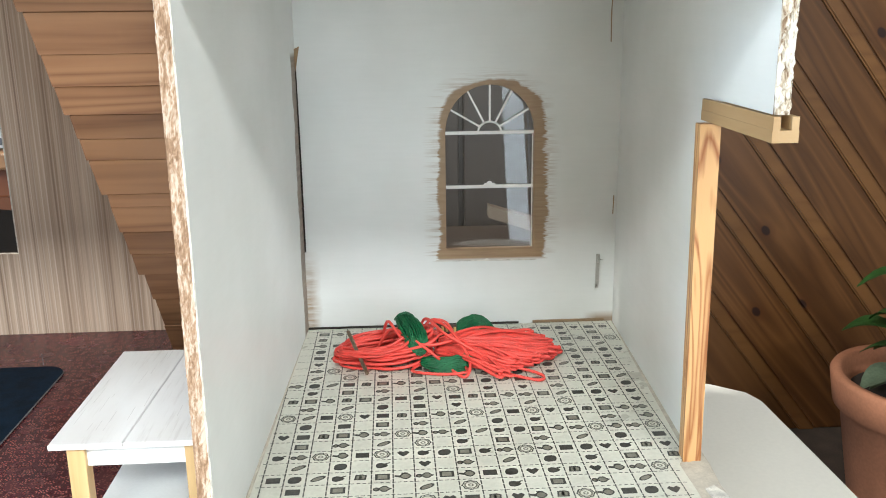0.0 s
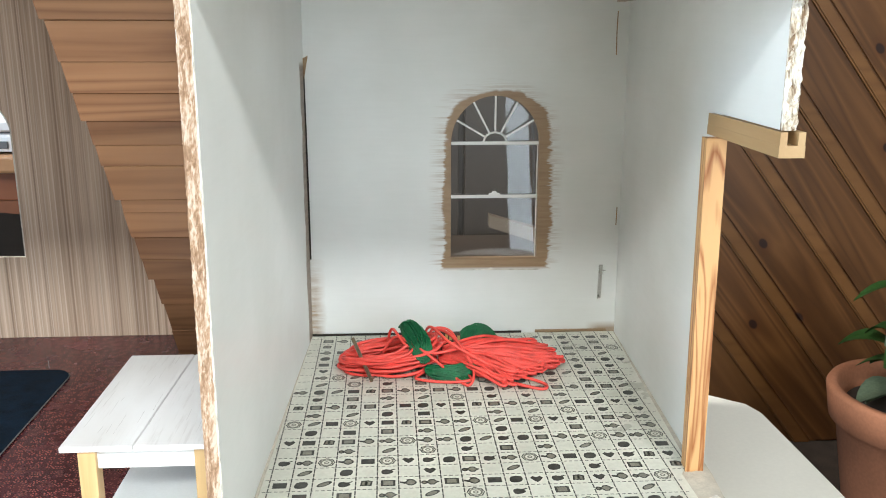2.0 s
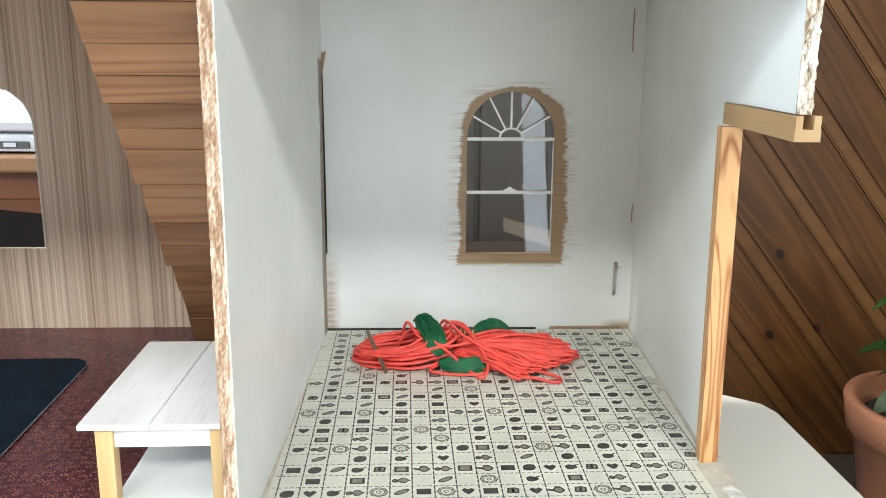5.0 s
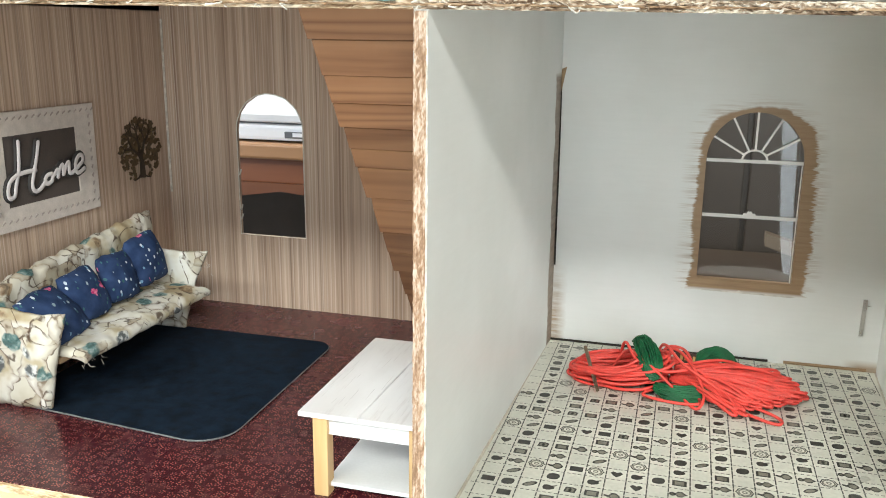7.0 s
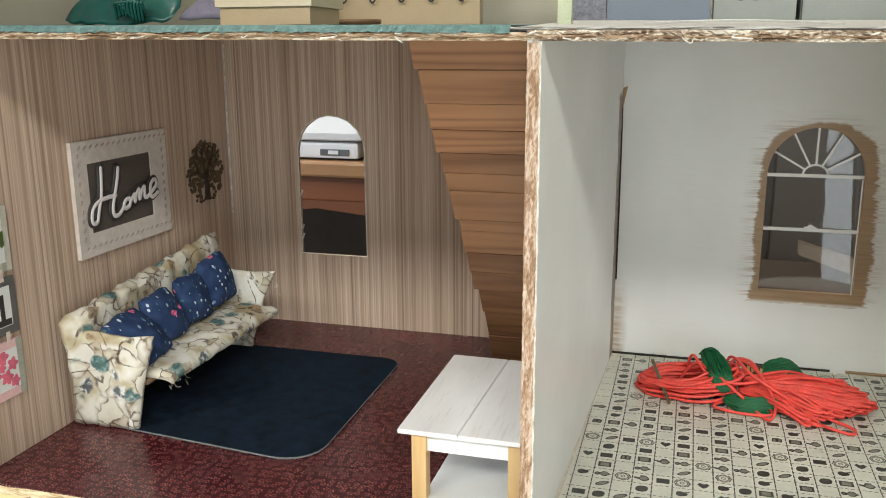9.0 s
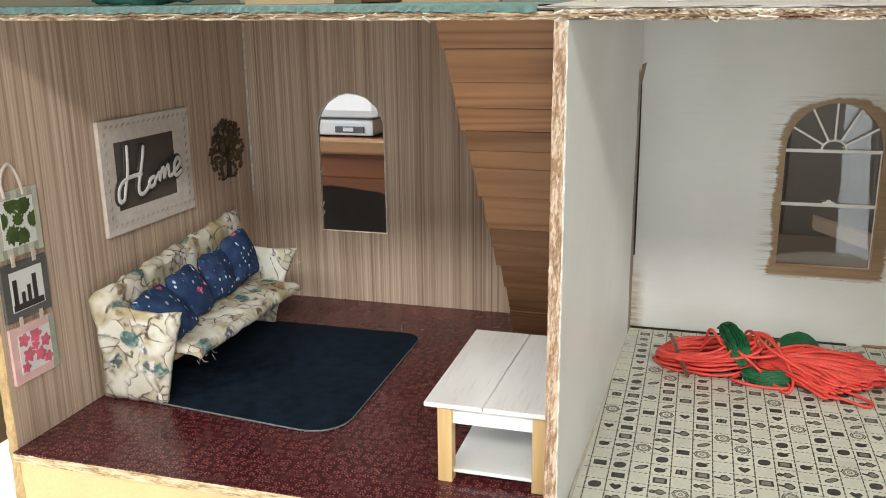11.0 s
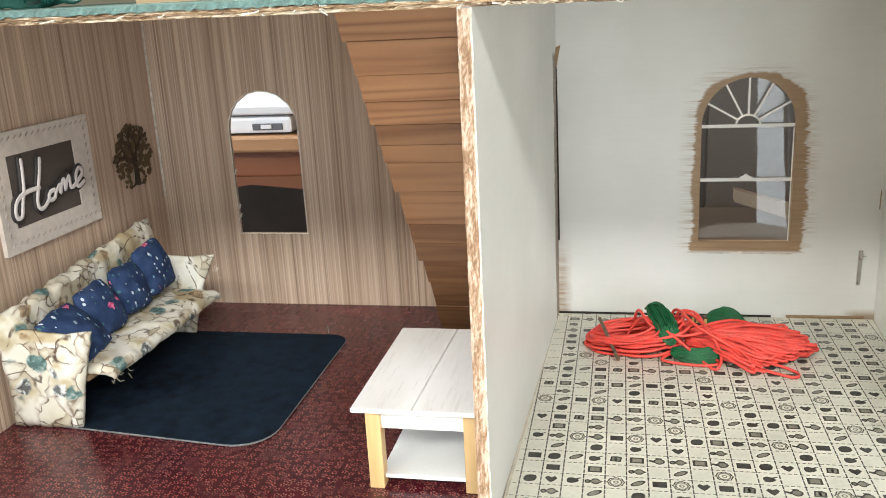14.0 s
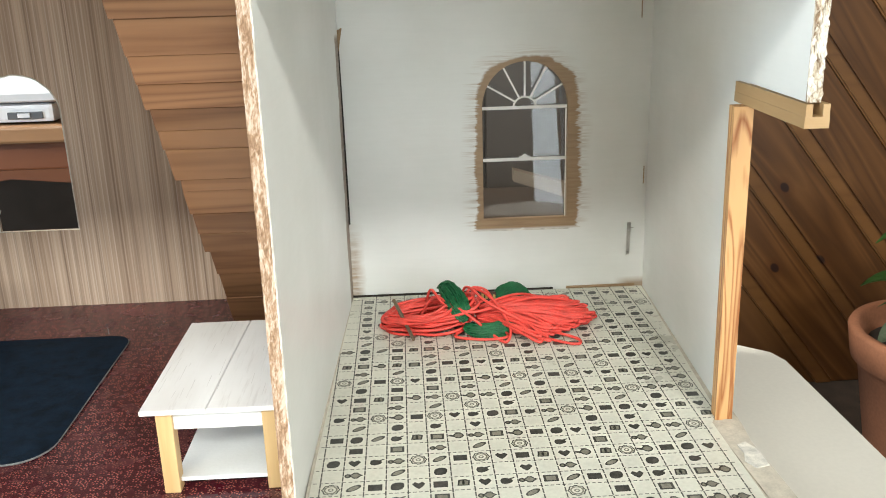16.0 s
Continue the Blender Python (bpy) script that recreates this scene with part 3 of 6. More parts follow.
def tube(pts, r, sides=6, bm=None, closed=False, taper=1.0):
    """A round cord along world points."""
    bm = bm or bmesh.new()
    pts = [Vector(p) for p in pts]
    n = len(pts)
    rings = []
    for i, p in enumerate(pts):
        a = pts[(i - 1) % n] if closed or i else p
        b = pts[(i + 1) % n] if closed or i < n - 1 else p
        t = (b - a).normalized()
        u = t.cross(Vector((0.13, 0.31, 0.94))).normalized()
        w = t.cross(u)
        k = r * (1 + (taper - 1) * i / max(1, n - 1))
        rings.append([bm.verts.new(p + (u * math.cos(s) + w * math.sin(s)) * k) for s in (2 * math.pi * j / sides for j in range(sides))])
    for i in range(n if closed else n - 1):
        a, b = rings[i], rings[(i + 1) % n]
        for j in range(sides):
            bm.faces.new((a[j - 1], a[j], b[j], b[j - 1]))
    if not closed:
        bm.faces.new(rings[0])
        bm.faces.new(rings[-1])
    return bm


def smooth_path(pts, per=8, closed=False):
    """A rounded path (Catmull-Rom) through a few points."""
    pts = [Vector(p) for p in pts]
    n = len(pts)
    out = []
    for i in range(n if closed else n - 1):
        p0, p1, p2, p3 = (pts[(i + k) % n] if closed else pts[min(max(i + k, 0), n - 1)] for k in (-1, 0, 1, 2))
        for j in range(per):
            t = j / per
            out.append(0.5 * (2 * p1 + (p2 - p0) * t + (2 * p0 - 5 * p1 + 4 * p2 - p3) * t * t + (3 * p1 - p0 - 3 * p2 + p3) * t ** 3))
    if not closed:
        out.append(pts[-1])
    return out


def lathe(profile, cx, cy, steps=40, bm=None):
    """Turned round the upright axis at (cx, cy): pairs of radius and height."""
    bm = bm or bmesh.new()
    rings = [[bm.verts.new((cx + r * math.cos(2 * math.pi * i / steps), cy + r * math.sin(2 * math.pi * i / steps), z)) for i in range(steps)] for r, z in profile]
    for a, b in zip(rings, rings[1:]):
        for i in range(steps):
            bm.faces.new((a[i - 1], a[i], b[i], b[i - 1]))
    bm.faces.new(rings[0])
    bm.faces.new(rings[-1])
    return bm


def ragged(x0, x1, y, z0, z1, depth, step, rng, axis="x", rows=4):
    """A torn board edge facing the front: a strip of small uneven facets with a flat back."""
    bm = bmesh.new()
    n = max(3, int((x1 - x0) / step))
    grid = []
    for j in range(rows + 1):
        row = []
        for i in range(n + 1):
            f = i / n
            u = x0 + (x1 - x0) * f
            w = z0 + (z1 - z0) * j / rows
            k = depth * rng.random() * (1.0 if 0 < j < rows else 0.6)
            jit = (rng.random() - 0.5) * (z1 - z0) / rows * 0.7
            row.append(bm.verts.new((u, y - k, w + jit) if axis == "x" else (w + jit, y - k, u)))
        grid.append(row)
    for j in range(rows):
        for i in range(n):
            bm.faces.new((grid[j][i], grid[j][i + 1], grid[j + 1][i + 1], grid[j + 1][i]))
    b = [bm.verts.new((x0, y + 0.0005, z0) if axis == "x" else (z0, y + 0.0005, x0)), bm.verts.new((x1, y + 0.0005, z0) if axis == "x" else (z0, y + 0.0005, x1)),
         bm.verts.new((x1, y + 0.0005, z1) if axis == "x" else (z1, y + 0.0005, x1)), bm.verts.new((x0, y + 0.0005, z1) if axis == "x" else (z1, y + 0.0005, x0))]
    bm.faces.new(b)
    bm.faces.new([b[0], b[1]] + grid[0][::-1])
    bm.faces.new([b[3], b[2]] + grid[-1][::-1])
    bm.faces.new([b[0], b[3]] + [g[0] for g in grid[::-1]])
    bm.faces.new([b[1], b[2]] + [g[-1] for g in grid[::-1]])
    return bm


rng = random.Random(7)

# ---- the room round the table ----
X0, X1, Y0, Y1 = -2.6, 2.3, -2.8, 2.1
solo("floor", box(X0 - 0.1, X1 + 0.1, Y0 - 0.1, Y1 + 0.1, GROUND - 0.1, GROUND), CARPET, "brown carpeted floor of the room", "floor", kind="structure")
solo("ceiling", box(X0 - 0.1, X1 + 0.1, Y0 - 0.1, Y1 + 0.1, CEIL, CEIL + 0.1), ROOMCEIL, "plain white room ceiling", "ceiling", kind="structure")
solo("wall_south", slab([rect(X0 - 0.1, X1 + 0.1, GROUND, CEIL), rect(0.41, 1.99, GROUND + 0.02, 1.08)], "y", Y0 - 0.1, Y0), ROOMWALL, "plain plaster room wall with a glass door opening", "wall", kind="structure")
solo("wall_east", box(X1, X1 + 0.1, Y0, Y1, GROUND, CEIL), ROOMWALL, "plain plaster room wall", "wall", kind="structure")
solo("wall_west", slab([rect(Y0, Y1, GROUND, CEIL), rect(-1.3, -0.2, 0.0, 1.1)], "x", X0 - 0.1, X0), ROOMWALL, "plain plaster room wall with a window opening", "wall", kind="structure")
solo("wall_north", box(X0 - 0.1, X1 + 0.1, Y1, Y1 + 0.1, GROUND, CEIL), DARKWOOD, "dark wall behind the pine boards", "wall", kind="structure")

# diagonal tongue and groove boards on the north wall
pine_wall = thing("wall_pine", (0.9, Y1, GROUND), "varnished knotty pine boards laid diagonally on the wall", "wall", kind="structure")
BW = 0.158
along = Vector((math.cos(radians(-52)), 0, math.sin(radians(-52))))
across = Vector((math.sin(radians(52)), 0, math.cos(radians(52))))


def clip_board(c0, c1):
    """The board between two lines across the wall, cut to the wall's rectangle."""
    poly = [Vector((-0.8, 0, GROUND)), Vector((X1, 0, GROUND)), Vector((X1, 0, CEIL)), Vector((-0.8, 0, CEIL))]
    for sign, lim in ((1, c0), (-1, -c1)):
        res = []
        for i in range(len(poly)):
            a, b = poly[i - 1], poly[i]
            da, db = sign * a.dot(across) - lim, sign * b.dot(across) - lim
            if (da >= 0) != (db >= 0):
                res.append(a + (b - a) * (da / (da - db)))
            if db >= 0:
                res.append(b)
        poly = res
        if len(poly) < 3:
            return None
    return poly


k = -14
while k < 22:
    poly = clip_board(k * BW + 0.0262, (k + 1) * BW - 0.0055)
    k += 1
    if not poly:
        continue
    mid = sum(poly, Vector()) / len(poly)
    bm = bmesh.new()
    prism([(p.x, Y1 - 0.014, p.z) for p in poly], (0, 0.012, 0), bm)
    bmesh.ops.bevel(bm, geom=[e for e in bm.edges if all(v.co.y < Y1 - 0.01 for v in e.verts)], offset=0.006, segments=2, affect="EDGES")
    # the board's own axes: x along the grain
    rot = Matrix((along, Vector((0, 1, 0)), across)).transposed().to_4x4()
    bmesh.ops.transform(bm, matrix=(Matrix.Translation(mid) @ rot).inverted(), verts=bm.verts)
    bmesh.ops.recalc_face_normals(bm, faces=bm.faces)
    me = bpy.data.meshes.new("board")
    bm.to_mesh(me)
    bm.free()
    me.materials.append(PINE)
    ob = new("board", me)
    ob.parent = pine_wall
    ob.matrix_local = Matrix.Translation(-PLACE[pine_wall.name]) @ Matrix.Translation(mid) @ rot

# raised light bead along every joint
PINEBEAD = wood("pale_pine_bead", (0.185, 0.082, 0.025), (0.14, 0.058, 0.017), "x", 9, 4, 0.35)
k = -13
while k < 22:
    poly = clip_board(k * BW - 0.005, k * BW + 0.026)
    k += 1
    if poly:
        bm = prism([(p.x, Y1 - 0.0185, p.z) for p in poly], (0, 0.010, 0))
        bmesh.ops.bevel(bm, geom=[e for e in bm.edges if all(v.co.y < Y1 - 0.012 for v in e.verts)], offset=0.004, segments=2, affect="EDGES")
        part("moulding", bm, PINEBEAD, pine_wall)

# the work table under the house
tbl = thing("work_table", (-0.136, 0.4, GROUND), "cream white laminate work table with cut corners", "table")
R, L, BK, FR = 0.264, -0.536, 0.745, -0.02
outline = [(L, FR), (R, FR), (R, 0.672), (0.258, 0.690), (0.236, 0.708), (0.205, BK - 0.02), (0.17, BK), (L + 0.06, BK), (L, BK - 0.07)]
bm = slab([outline], "z", DESK - 0.022, DESK)
bmesh.ops.bevel(bm, geom=[e for e in bm.edges if all(v.co.z > DESK - 0.001 for v in e.verts) and len(e.link_faces) == 2 and e.calc_face_angle(0) > 1], offset=0.002, segments=2, affect="EDGES")
part("tabletop", bm, TABLETOP, tbl)
for lx in (L + 0.1, R - 0.1):
    for ly in (FR + 0.1, BK - 0.12):
        part("leg", lathe([(0.022, GROUND), (0.02, GROUND + 0.02), (0.02, DESK - 0.03), (0.03, DESK - 0.022)], lx, ly, 20), PRINTERGREY, tbl, "", True)

# ---- dollhouse shell ----
BACK, FRONT, TOPZ = 0.70, 0.396, 0.2445
XL, XR0, XR1 = -0.422, 0.149, 0.1325
T = 0.0062


def pl(y):
    """The left face of the partition at depth y."""
    return -0.1048 + (y - FRONT) / (BACK - FRONT) * 0.0115


house = thing("dollhouse", (-0.14, 0.55, DESK), "open-fronted wooden dollhouse shell with cardboard floors, half finished", "dollhouse")
lw = arch(-0.3560, -0.2960, 0.067, 0.186)
for i, q in enumerate(lw):
    lw[i] = (q[0] + rng.uniform(-0.0006, 0.0006), q[1] + rng.uniform(-0.0006, 0.0006))
part("back_wall", slab([rect(XL - 0.006, -0.100, -0.006, TOPZ + 0.012), lw], "y", BACK, BACK + 0.004), [PAPER], house, "striped beige wallpaper with an arched window cut-out")
rw = arch(0.0195, 0.0855, 0.0615, 0.1838, 24, 0.0345)
part("back_wall", slab([rect(-0.0915, 0.156, -0.006, TOPZ + 0.012), rw], "y", BACK, BACK + 0.004), [PAINT_BARE], house, "white painted back wall, bare brown board round the window")
part("left_wall", prism([(XL, FRONT, -0.055), (XL, BACK - 0.0002, -0.055), (XL, BACK - 0.0002, TOPZ + 0.0120), (XL, FRONT, TOPZ + 0.003)], (-T, 0, 0)), PAPER, house, "striped beige wallpaper on board")
part("left_wall_edge", ragged(-0.0585, TOPZ + 0.003, FRONT, XL - T, XL, 0.0012, 0.004, rng, "z", 3), EDGEYELLOW, house, "raw yellowish board edge")
part("partition", prism([(pl(FRONT), FRONT, 0.0), (pl(BACK), BACK - 0.0002, 0.0), (pl(BACK), BACK - 0.0002, TOPZ + 0.0100), (pl(FRONT), FRONT, TOPZ + 0.001)], (T, 0, 0)), PAINT_STRIP, house, "white painted dividing wall, bare brown along its back edge")
part("partition_edge", ragged(0.0, TOPZ, FRONT, pl(FRONT), pl(FRONT) + T * 0.88, 0.0008, 0.0018, rng, "z", 5), EDGEBROWN, house, "chipped raw brown board edge")
part("partition_lip", ragged(0.0, TOPZ, FRONT, pl(FRONT) + T * 0.88, pl(FRONT) + T, 0.0010, 0.003, rng, "z", 2), WHITEPAPER, house, "white paint drip along the edge")


def pr(y):
    """The inner face of the right wall at depth y."""
    return XR1 + (y - 0.40) / (BACK - 0.40) * (XR0 - XR1)


DOORY, DOORZ = 0.479, 0.1835
bm = bmesh.new()
prism([(pr(DOORY), DOORY, 0), (pr(BACK), BACK - 0.0002, 0), (pr(BACK), BACK - 0.0002, TOPZ + 0.0080), (pr(0.405), 0.405, TOPZ - 0.001), (pr(0.405), 0.405, DOORZ + 0.006), (pr(DOORY), DOORY, DOORZ + 0.006)], (0.0028, 0, 0), bm)
part("right_wall", bm, PAINT, house, "white painted side wall with an open doorway")
part("right_wall_edge", ragged(DOORZ + 0.006, TOPZ, 0.405, pr(0.405) - 0.0005, pr(0.405) + 0.0058, 0.003, 0.0018, rng, "z", 6), fibre("torn_white_board", (0.20, 0.13, 0.08), (0.55, 0.48, 0.38), (0.74, 0.71, 0.66), "z", 420), house, "torn white fibrous edge")

# wooden channel round the doorway
part("door_post", prism([(0.1296, 0.4738, 0.0), (0.1390, 0.4732, 0.0), (0.1378, 0.4732, DOORZ - 0.0052), (0.1278, 0.4738, DOORZ - 0.0052)], (0.0006, 0.0085, 0)), STRIP, house, "orange-grained pine strip beside the doorway")
bm = bmesh.new()
LX = 0.1315
for x0, x1, z0, z1 in ((-0.0002, 0.0108, DOORZ - 0.005, DOORZ), (0.0, 0.0030, DOORZ, DOORZ + 0.0055), (0.0076, 0.0106, DOORZ, DOORZ + 0.0055)):
    prism([(LX + x0, 0.4025, z0), (LX + x1, 0.4025, z0), (LX + x1, 0.4025, z1), (LX + x0, 0.4025, z1)], (0.0, 0.0905, 0), bm)
for v in bm.verts:
    if v.co.y > 0.45:
        v.co.x += 0.0035
part("lintel_channel", bm, STRIPY, house, "grooved pale wood channel over the doorway")
bm = prism([(0.142, 0.3930, -0.003), (0.1285, 0.392, -0.003), (0.126, 0.470, -0.003), (0.1395, 0.475, -0.003)], (0, 0, 0.0035))
part("sill_board", bm, SILL, house, "scuffed bare board at the doorway sill")

# floors
part("floor_left", prism([(XL, FRONT - 0.004, -0.006), (pl(FRONT) + 0.001, FRONT - 0.004, -0.006), (pl(FRONT) + 0.001, 0.5, -0.006), (pl(BACK) + 0.001, BACK, -0.002), (XL, BACK, -0.002), (XL, 0.5, -0.006)], (0, 0, 0.006)), [REDFLOOR], house, "glossy burgundy floral floor paper")
part("floor_left_edge", ragged(XL, pl(FRONT), FRONT - 0.0042, -0.0058, -0.0008, 0.0005, 0.003, rng, "x", 3), TANEDGE, house, "worn pale floor edge")
bm = prism([(pl(FRONT) + T, FRONT - 0.006, -0.0045), (0.1345, FRONT - 0.006, -0.0045), (0.143, 0.47, -0.0045), (0.152, BACK, -0.0045), (pl(BACK) + T, BACK, -0.0045)], (0, 0, 0.0045))
part("floor_right", bm, SILL, house, "bare board under the vinyl")
VX0, VX1F, VX1B = -0.0915, 0.1275, 0.1475
bm = prism([(-0.0975, 0.3935, 0.0003), (0.1265, 0.3935, 0.0003), (0.1265, 0.470, 0.0003), (0.1335, 0.482, 0.0003), (VX1B, BACK - 0.002, 0.0003), (-0.0872, BACK - 0.002, 0.0003)], (0, 0, 0.0006))
vinyl = part("floor_vinyl", bm, VINYL, house, "cream vinyl sheet printed with kitchen motifs in a grid")
# printed grid and motifs
CELL, CX, CY = 0.0126, 0.01115, 0.0120


def edge_right(y):
    return 0.1265 if y < 0.470 else 0.1335 + (y - 0.482) / (BACK - 0.484) * (VX1B - 0.1335)


def edge_left(y):
    return -0.0965 + (y - 0.3935) / (BACK - 0.3955) * 0.0090


PZ = 0.00105
lines, dark, pale = bmesh.new(), bmesh.new(), bmesh.new()


def flat(bm, pts):
    bm.faces.new([bm.verts.new((x, y, PZ)) for x, y in pts])


def blob(bm, cx, cy, rx, ry, n=10, wave=0.0, lobes=3, turn=0.0):
    c, s = math.cos(turn), math.sin(turn)
    pts = []
    for i in range(n):
        a = 2 * math.pi * i / n
        k = 1 + wave * math.cos(lobes * a)
        u, w = rx * k * math.cos(a), ry * k * math.sin(a)
        pts.append((cx + c * u - s * w, cy + s * u + c * w))
    flat(bm, pts)


def ring(bm, cx, cy, r, w, n=14, wave=0.0, lobes=7, square=False):
    def rad(a, k):
        if square:
            return k / max(abs(math.cos(a)), abs(math.sin(a)))
        return k * (1 + wave * math.cos(lobes * a))

    for i in range(n):
        a0, a1 = 2 * math.pi * (i - 0.5) / n + math.pi / n, 2 * math.pi * (i + 0.5) / n + math.pi / n
        flat(bm, [(cx + rad(a0, r - w) * math.cos(a0), cy + rad(a0, r - w) * math.sin(a0)), (cx + rad(a0, r) * math.cos(a0), cy + rad(a0, r) * math.sin(a0)),
                  (cx + rad(a1, r) * math.cos(a1), cy + rad(a1, r) * math.sin(a1)), (cx + rad(a1, r - w) * math.cos(a1), cy + rad(a1, r - w) * math.sin(a1))])


def lined(shape, cx, cy, k=0.74):
    """A grey shape with a dark outline."""
    pts = [(cx + p * CELL, cy + q * CELL) for p, q in shape]
    for i in range(len(pts)):
        a, b = pts[i - 1], pts[i]
        ia, ib = ((cx + (p[0] - cx) * k, cy + (p[1] - cy) * k) for p in (a, b))
        flat(dark, [a, b, ib, ia])
    flat(pale, [(cx + (p - cx) * k, cy + (q - cy) * k) for p, q in pts])


def oval(rx, ry, n=12, wave=0.0, lobes=3, turn=0.0):
    c, s = math.cos(turn), math.sin(turn)
    out = []
    for i in range(n):
        a = 2 * math.pi * i / n
        r = 1 + wave * math.cos(lobes * a)
        u, w = rx * r * math.cos(a), ry * r * math.sin(a)
        out.append((c * u - s * w, s * u + c * w))
    return out


def motif(kind, cx, cy):
    e = CELL
    if kind == 0:
        blob(dark, cx, cy, 0.31 * e, 0.27 * e, 12, 0.05, 4, 0.78)
    elif kind == 1:
        ring(dark, cx, cy, 0.36 * e, 0.055 * e, 22, 0.09, 8)
        ring(pale, cx, cy, 0.28 * e, 0.07 * e, 16)
        ring(pale, cx, cy, 0.12 * e, 0.06 * e, 8)
    elif kind == 2:
        lined([(-0.30, -0.24), (0.30, -0.24), (0.30, 0.24), (-0.30, 0.24)], cx, cy, 0.66)
    elif kind == 3:
        flat(dark, [(cx + p * e, cy + q * e) for p, q in ((-0.27, 0.08), (-0.15, 0.23), (0.0, 0.13), (0.15, 0.23), (0.27, 0.08), (0.15, -0.13), (0.0, -0.28), (-0.15, -0.13))])
    elif kind == 4:
        lined(oval(0.36, 0.16, 12, 0.16, 1, 0.6), cx, cy, 0.70)
    elif kind == 5:
        lined(oval(0.24, 0.25, 12, 0.05, 4), cx + 0.05 * e, cy, 0.72)
        flat(dark, [(cx - 0.40 * e, cy - 0.02 * e), (cx - 0.18 * e, cy - 0.12 * e), (cx - 0.16 * e, cy + 0.06 * e), (cx - 0.38 * e, cy + 0.10 * e)])
        blob(dark, cx + 0.02 * e, cy + 0.24 * e, 0.16 * e, 0.05 * e, 8)
    elif kind == 6:
        blob(dark, cx - 0.03 * e, cy - 0.02 * e, 0.26 * e, 0.22 * e, 11, 0.1, 3)
        flat(dark, [(cx + 0.12 * e, cy + 0.04 * e), (cx + 0.35 * e, cy + 0.19 * e), (cx + 0.29 * e, cy + 0.23 * e), (cx + 0.08 * e, cy + 0.14 * e)])
    elif kind == 7:
        flat(dark, [(cx + p * e, cy + q * e) for p, q in ((-0.29, -0.22), (0.29, -0.22), (0.29, 0.22), (-0.29, 0.22))])
    elif kind == 8:
        lined(oval(0.26, 0.22, 10, 0.22, 4), cx + 0.06 * e, cy, 0.7)
        lined(oval(0.14, 0.16, 8), cx - 0.26 * e, cy - 0.02 * e, 0.5)
    else:
        lined([(-0.26, -0.20), (0.22, -0.22), (0.27, 0.16), (0.08, 0.25), (-0.20, 0.22)], cx, cy, 0.70)
        blob(dark, cx, cy + 0.02 * e, 0.07 * e, 0.18 * e, 6)


mr = random.Random(21)
gx0, gy0 = -0.1019, 0.3913
ROWN, COLN = 26, 23
for j in range(ROWN):
    for i in range(COLN):
        cx, cy = gx0 + (i + 0.5) * CX, gy0 + (j + 0.5) * CY
        kind = (i * 3 + j * 4 + mr.choice((0, 0, 0, 1))) % 10
        if cx - 0.4 * CELL < edge_left(cy) or cx + 0.4 * CELL > edge_right(cy) or cy > BACK - 0.006:
            continue
        if j % 2 == 1 and i % 2 == 1:
            continue
        motif(kind, cx + mr.uniform(-0.0003, 0.0003), cy + mr.uniform(-0.0003, 0.0003))
w = 0.00035
for i in range(1, COLN + 1):
    x = gx0 + i * CX
    y = 0.394
    while y < BACK - 0.003:
        yy = min(y + 0.0042, BACK - 0.003)
        if edge_left(y) < x < edge_right(y) - 0.001:
            flat(lines, [(x - w, y), (x + w, y), (x + w, yy), (x - w, yy)])
        y = yy + 0.0007
for j in range(1, ROWN):
    y = gy0 + j * CY
    if y > BACK - 0.004:
        continue
    x = edge_left(y) + 0.001
    while x < edge_right(y) - 0.003:
        flat(lines, [(x, y - w * 0.8), (x + 0.0019, y - w * 0.8), (x + 0.0019, y + w * 0.8), (x, y + w * 0.8)])
        x += 0.0030
for name, bm, m in (("line_print", lines, INKLINE), ("motif_print", dark, INK), ("motif_print", pale, INKLIGHT)):
    part(name, bm, m, house)["kind"] = "stuff"

# base under the floors, and ceiling slab
part("base_panel", box(XL, 0.128, FRONT + 0.0, FRONT + 0.006, -0.0595, -0.0067), YELLOWBASE, house, "buff painted base panel")
part("base_panel", box(0.128, 0.134, FRONT + 0.0, BACK, -0.0595, -0.0067), YELLOWBASE, house)
part("base_panel", box(XL - 0.006, 0.128, BACK - 0.006, BACK, -0.0595, -0.0067), YELLOWBASE, house)


def sag(bm):
    """The storey boards hang a little lower on the right."""
    for v in bm.verts:
        v.co.z += (-0.02 - v.co.x) * 0.0095 + max(0.0, v.co.y - FRONT) / (BACK - FRONT) * 0.0060
    return bm


part("ceiling_board", sag(prism([(XL - T, FRONT, TOPZ), (0.1445, FRONT, TOPZ), (0.1535, BACK, TOPZ + 0.0026), (XL - T, BACK, TOPZ + 0.0026)], (0, 0, 0.0030))), WHITECARD, house, "cardboard ceiling between the storeys")
part("ceiling_edge", sag(ragged(XL - T, pl(FRONT), FRONT, TOPZ - 0.0002, TOPZ + 0.0032, 0.0016, 0.0022, rng, "x", 4)), CARDEDGE, house, "torn corrugated board edge")
part("ceiling_edge", sag(ragged(pl(FRONT), 0.1445, FRONT, TOPZ - 0.0002, TOPZ + 0.0042, 0.0026, 0.0014, rng, "x", 6)), CARDSHRED, house, "shredded white cardboard edge")
part("ceiling_liner", sag(ragged(XL - T, 0.1445, FRONT - 0.0014, TOPZ + 0.0012, TOPZ + 0.0020, 0.0014, 0.0023, rng, "x", 2)), LINER, house, "brown layer in the board edge")
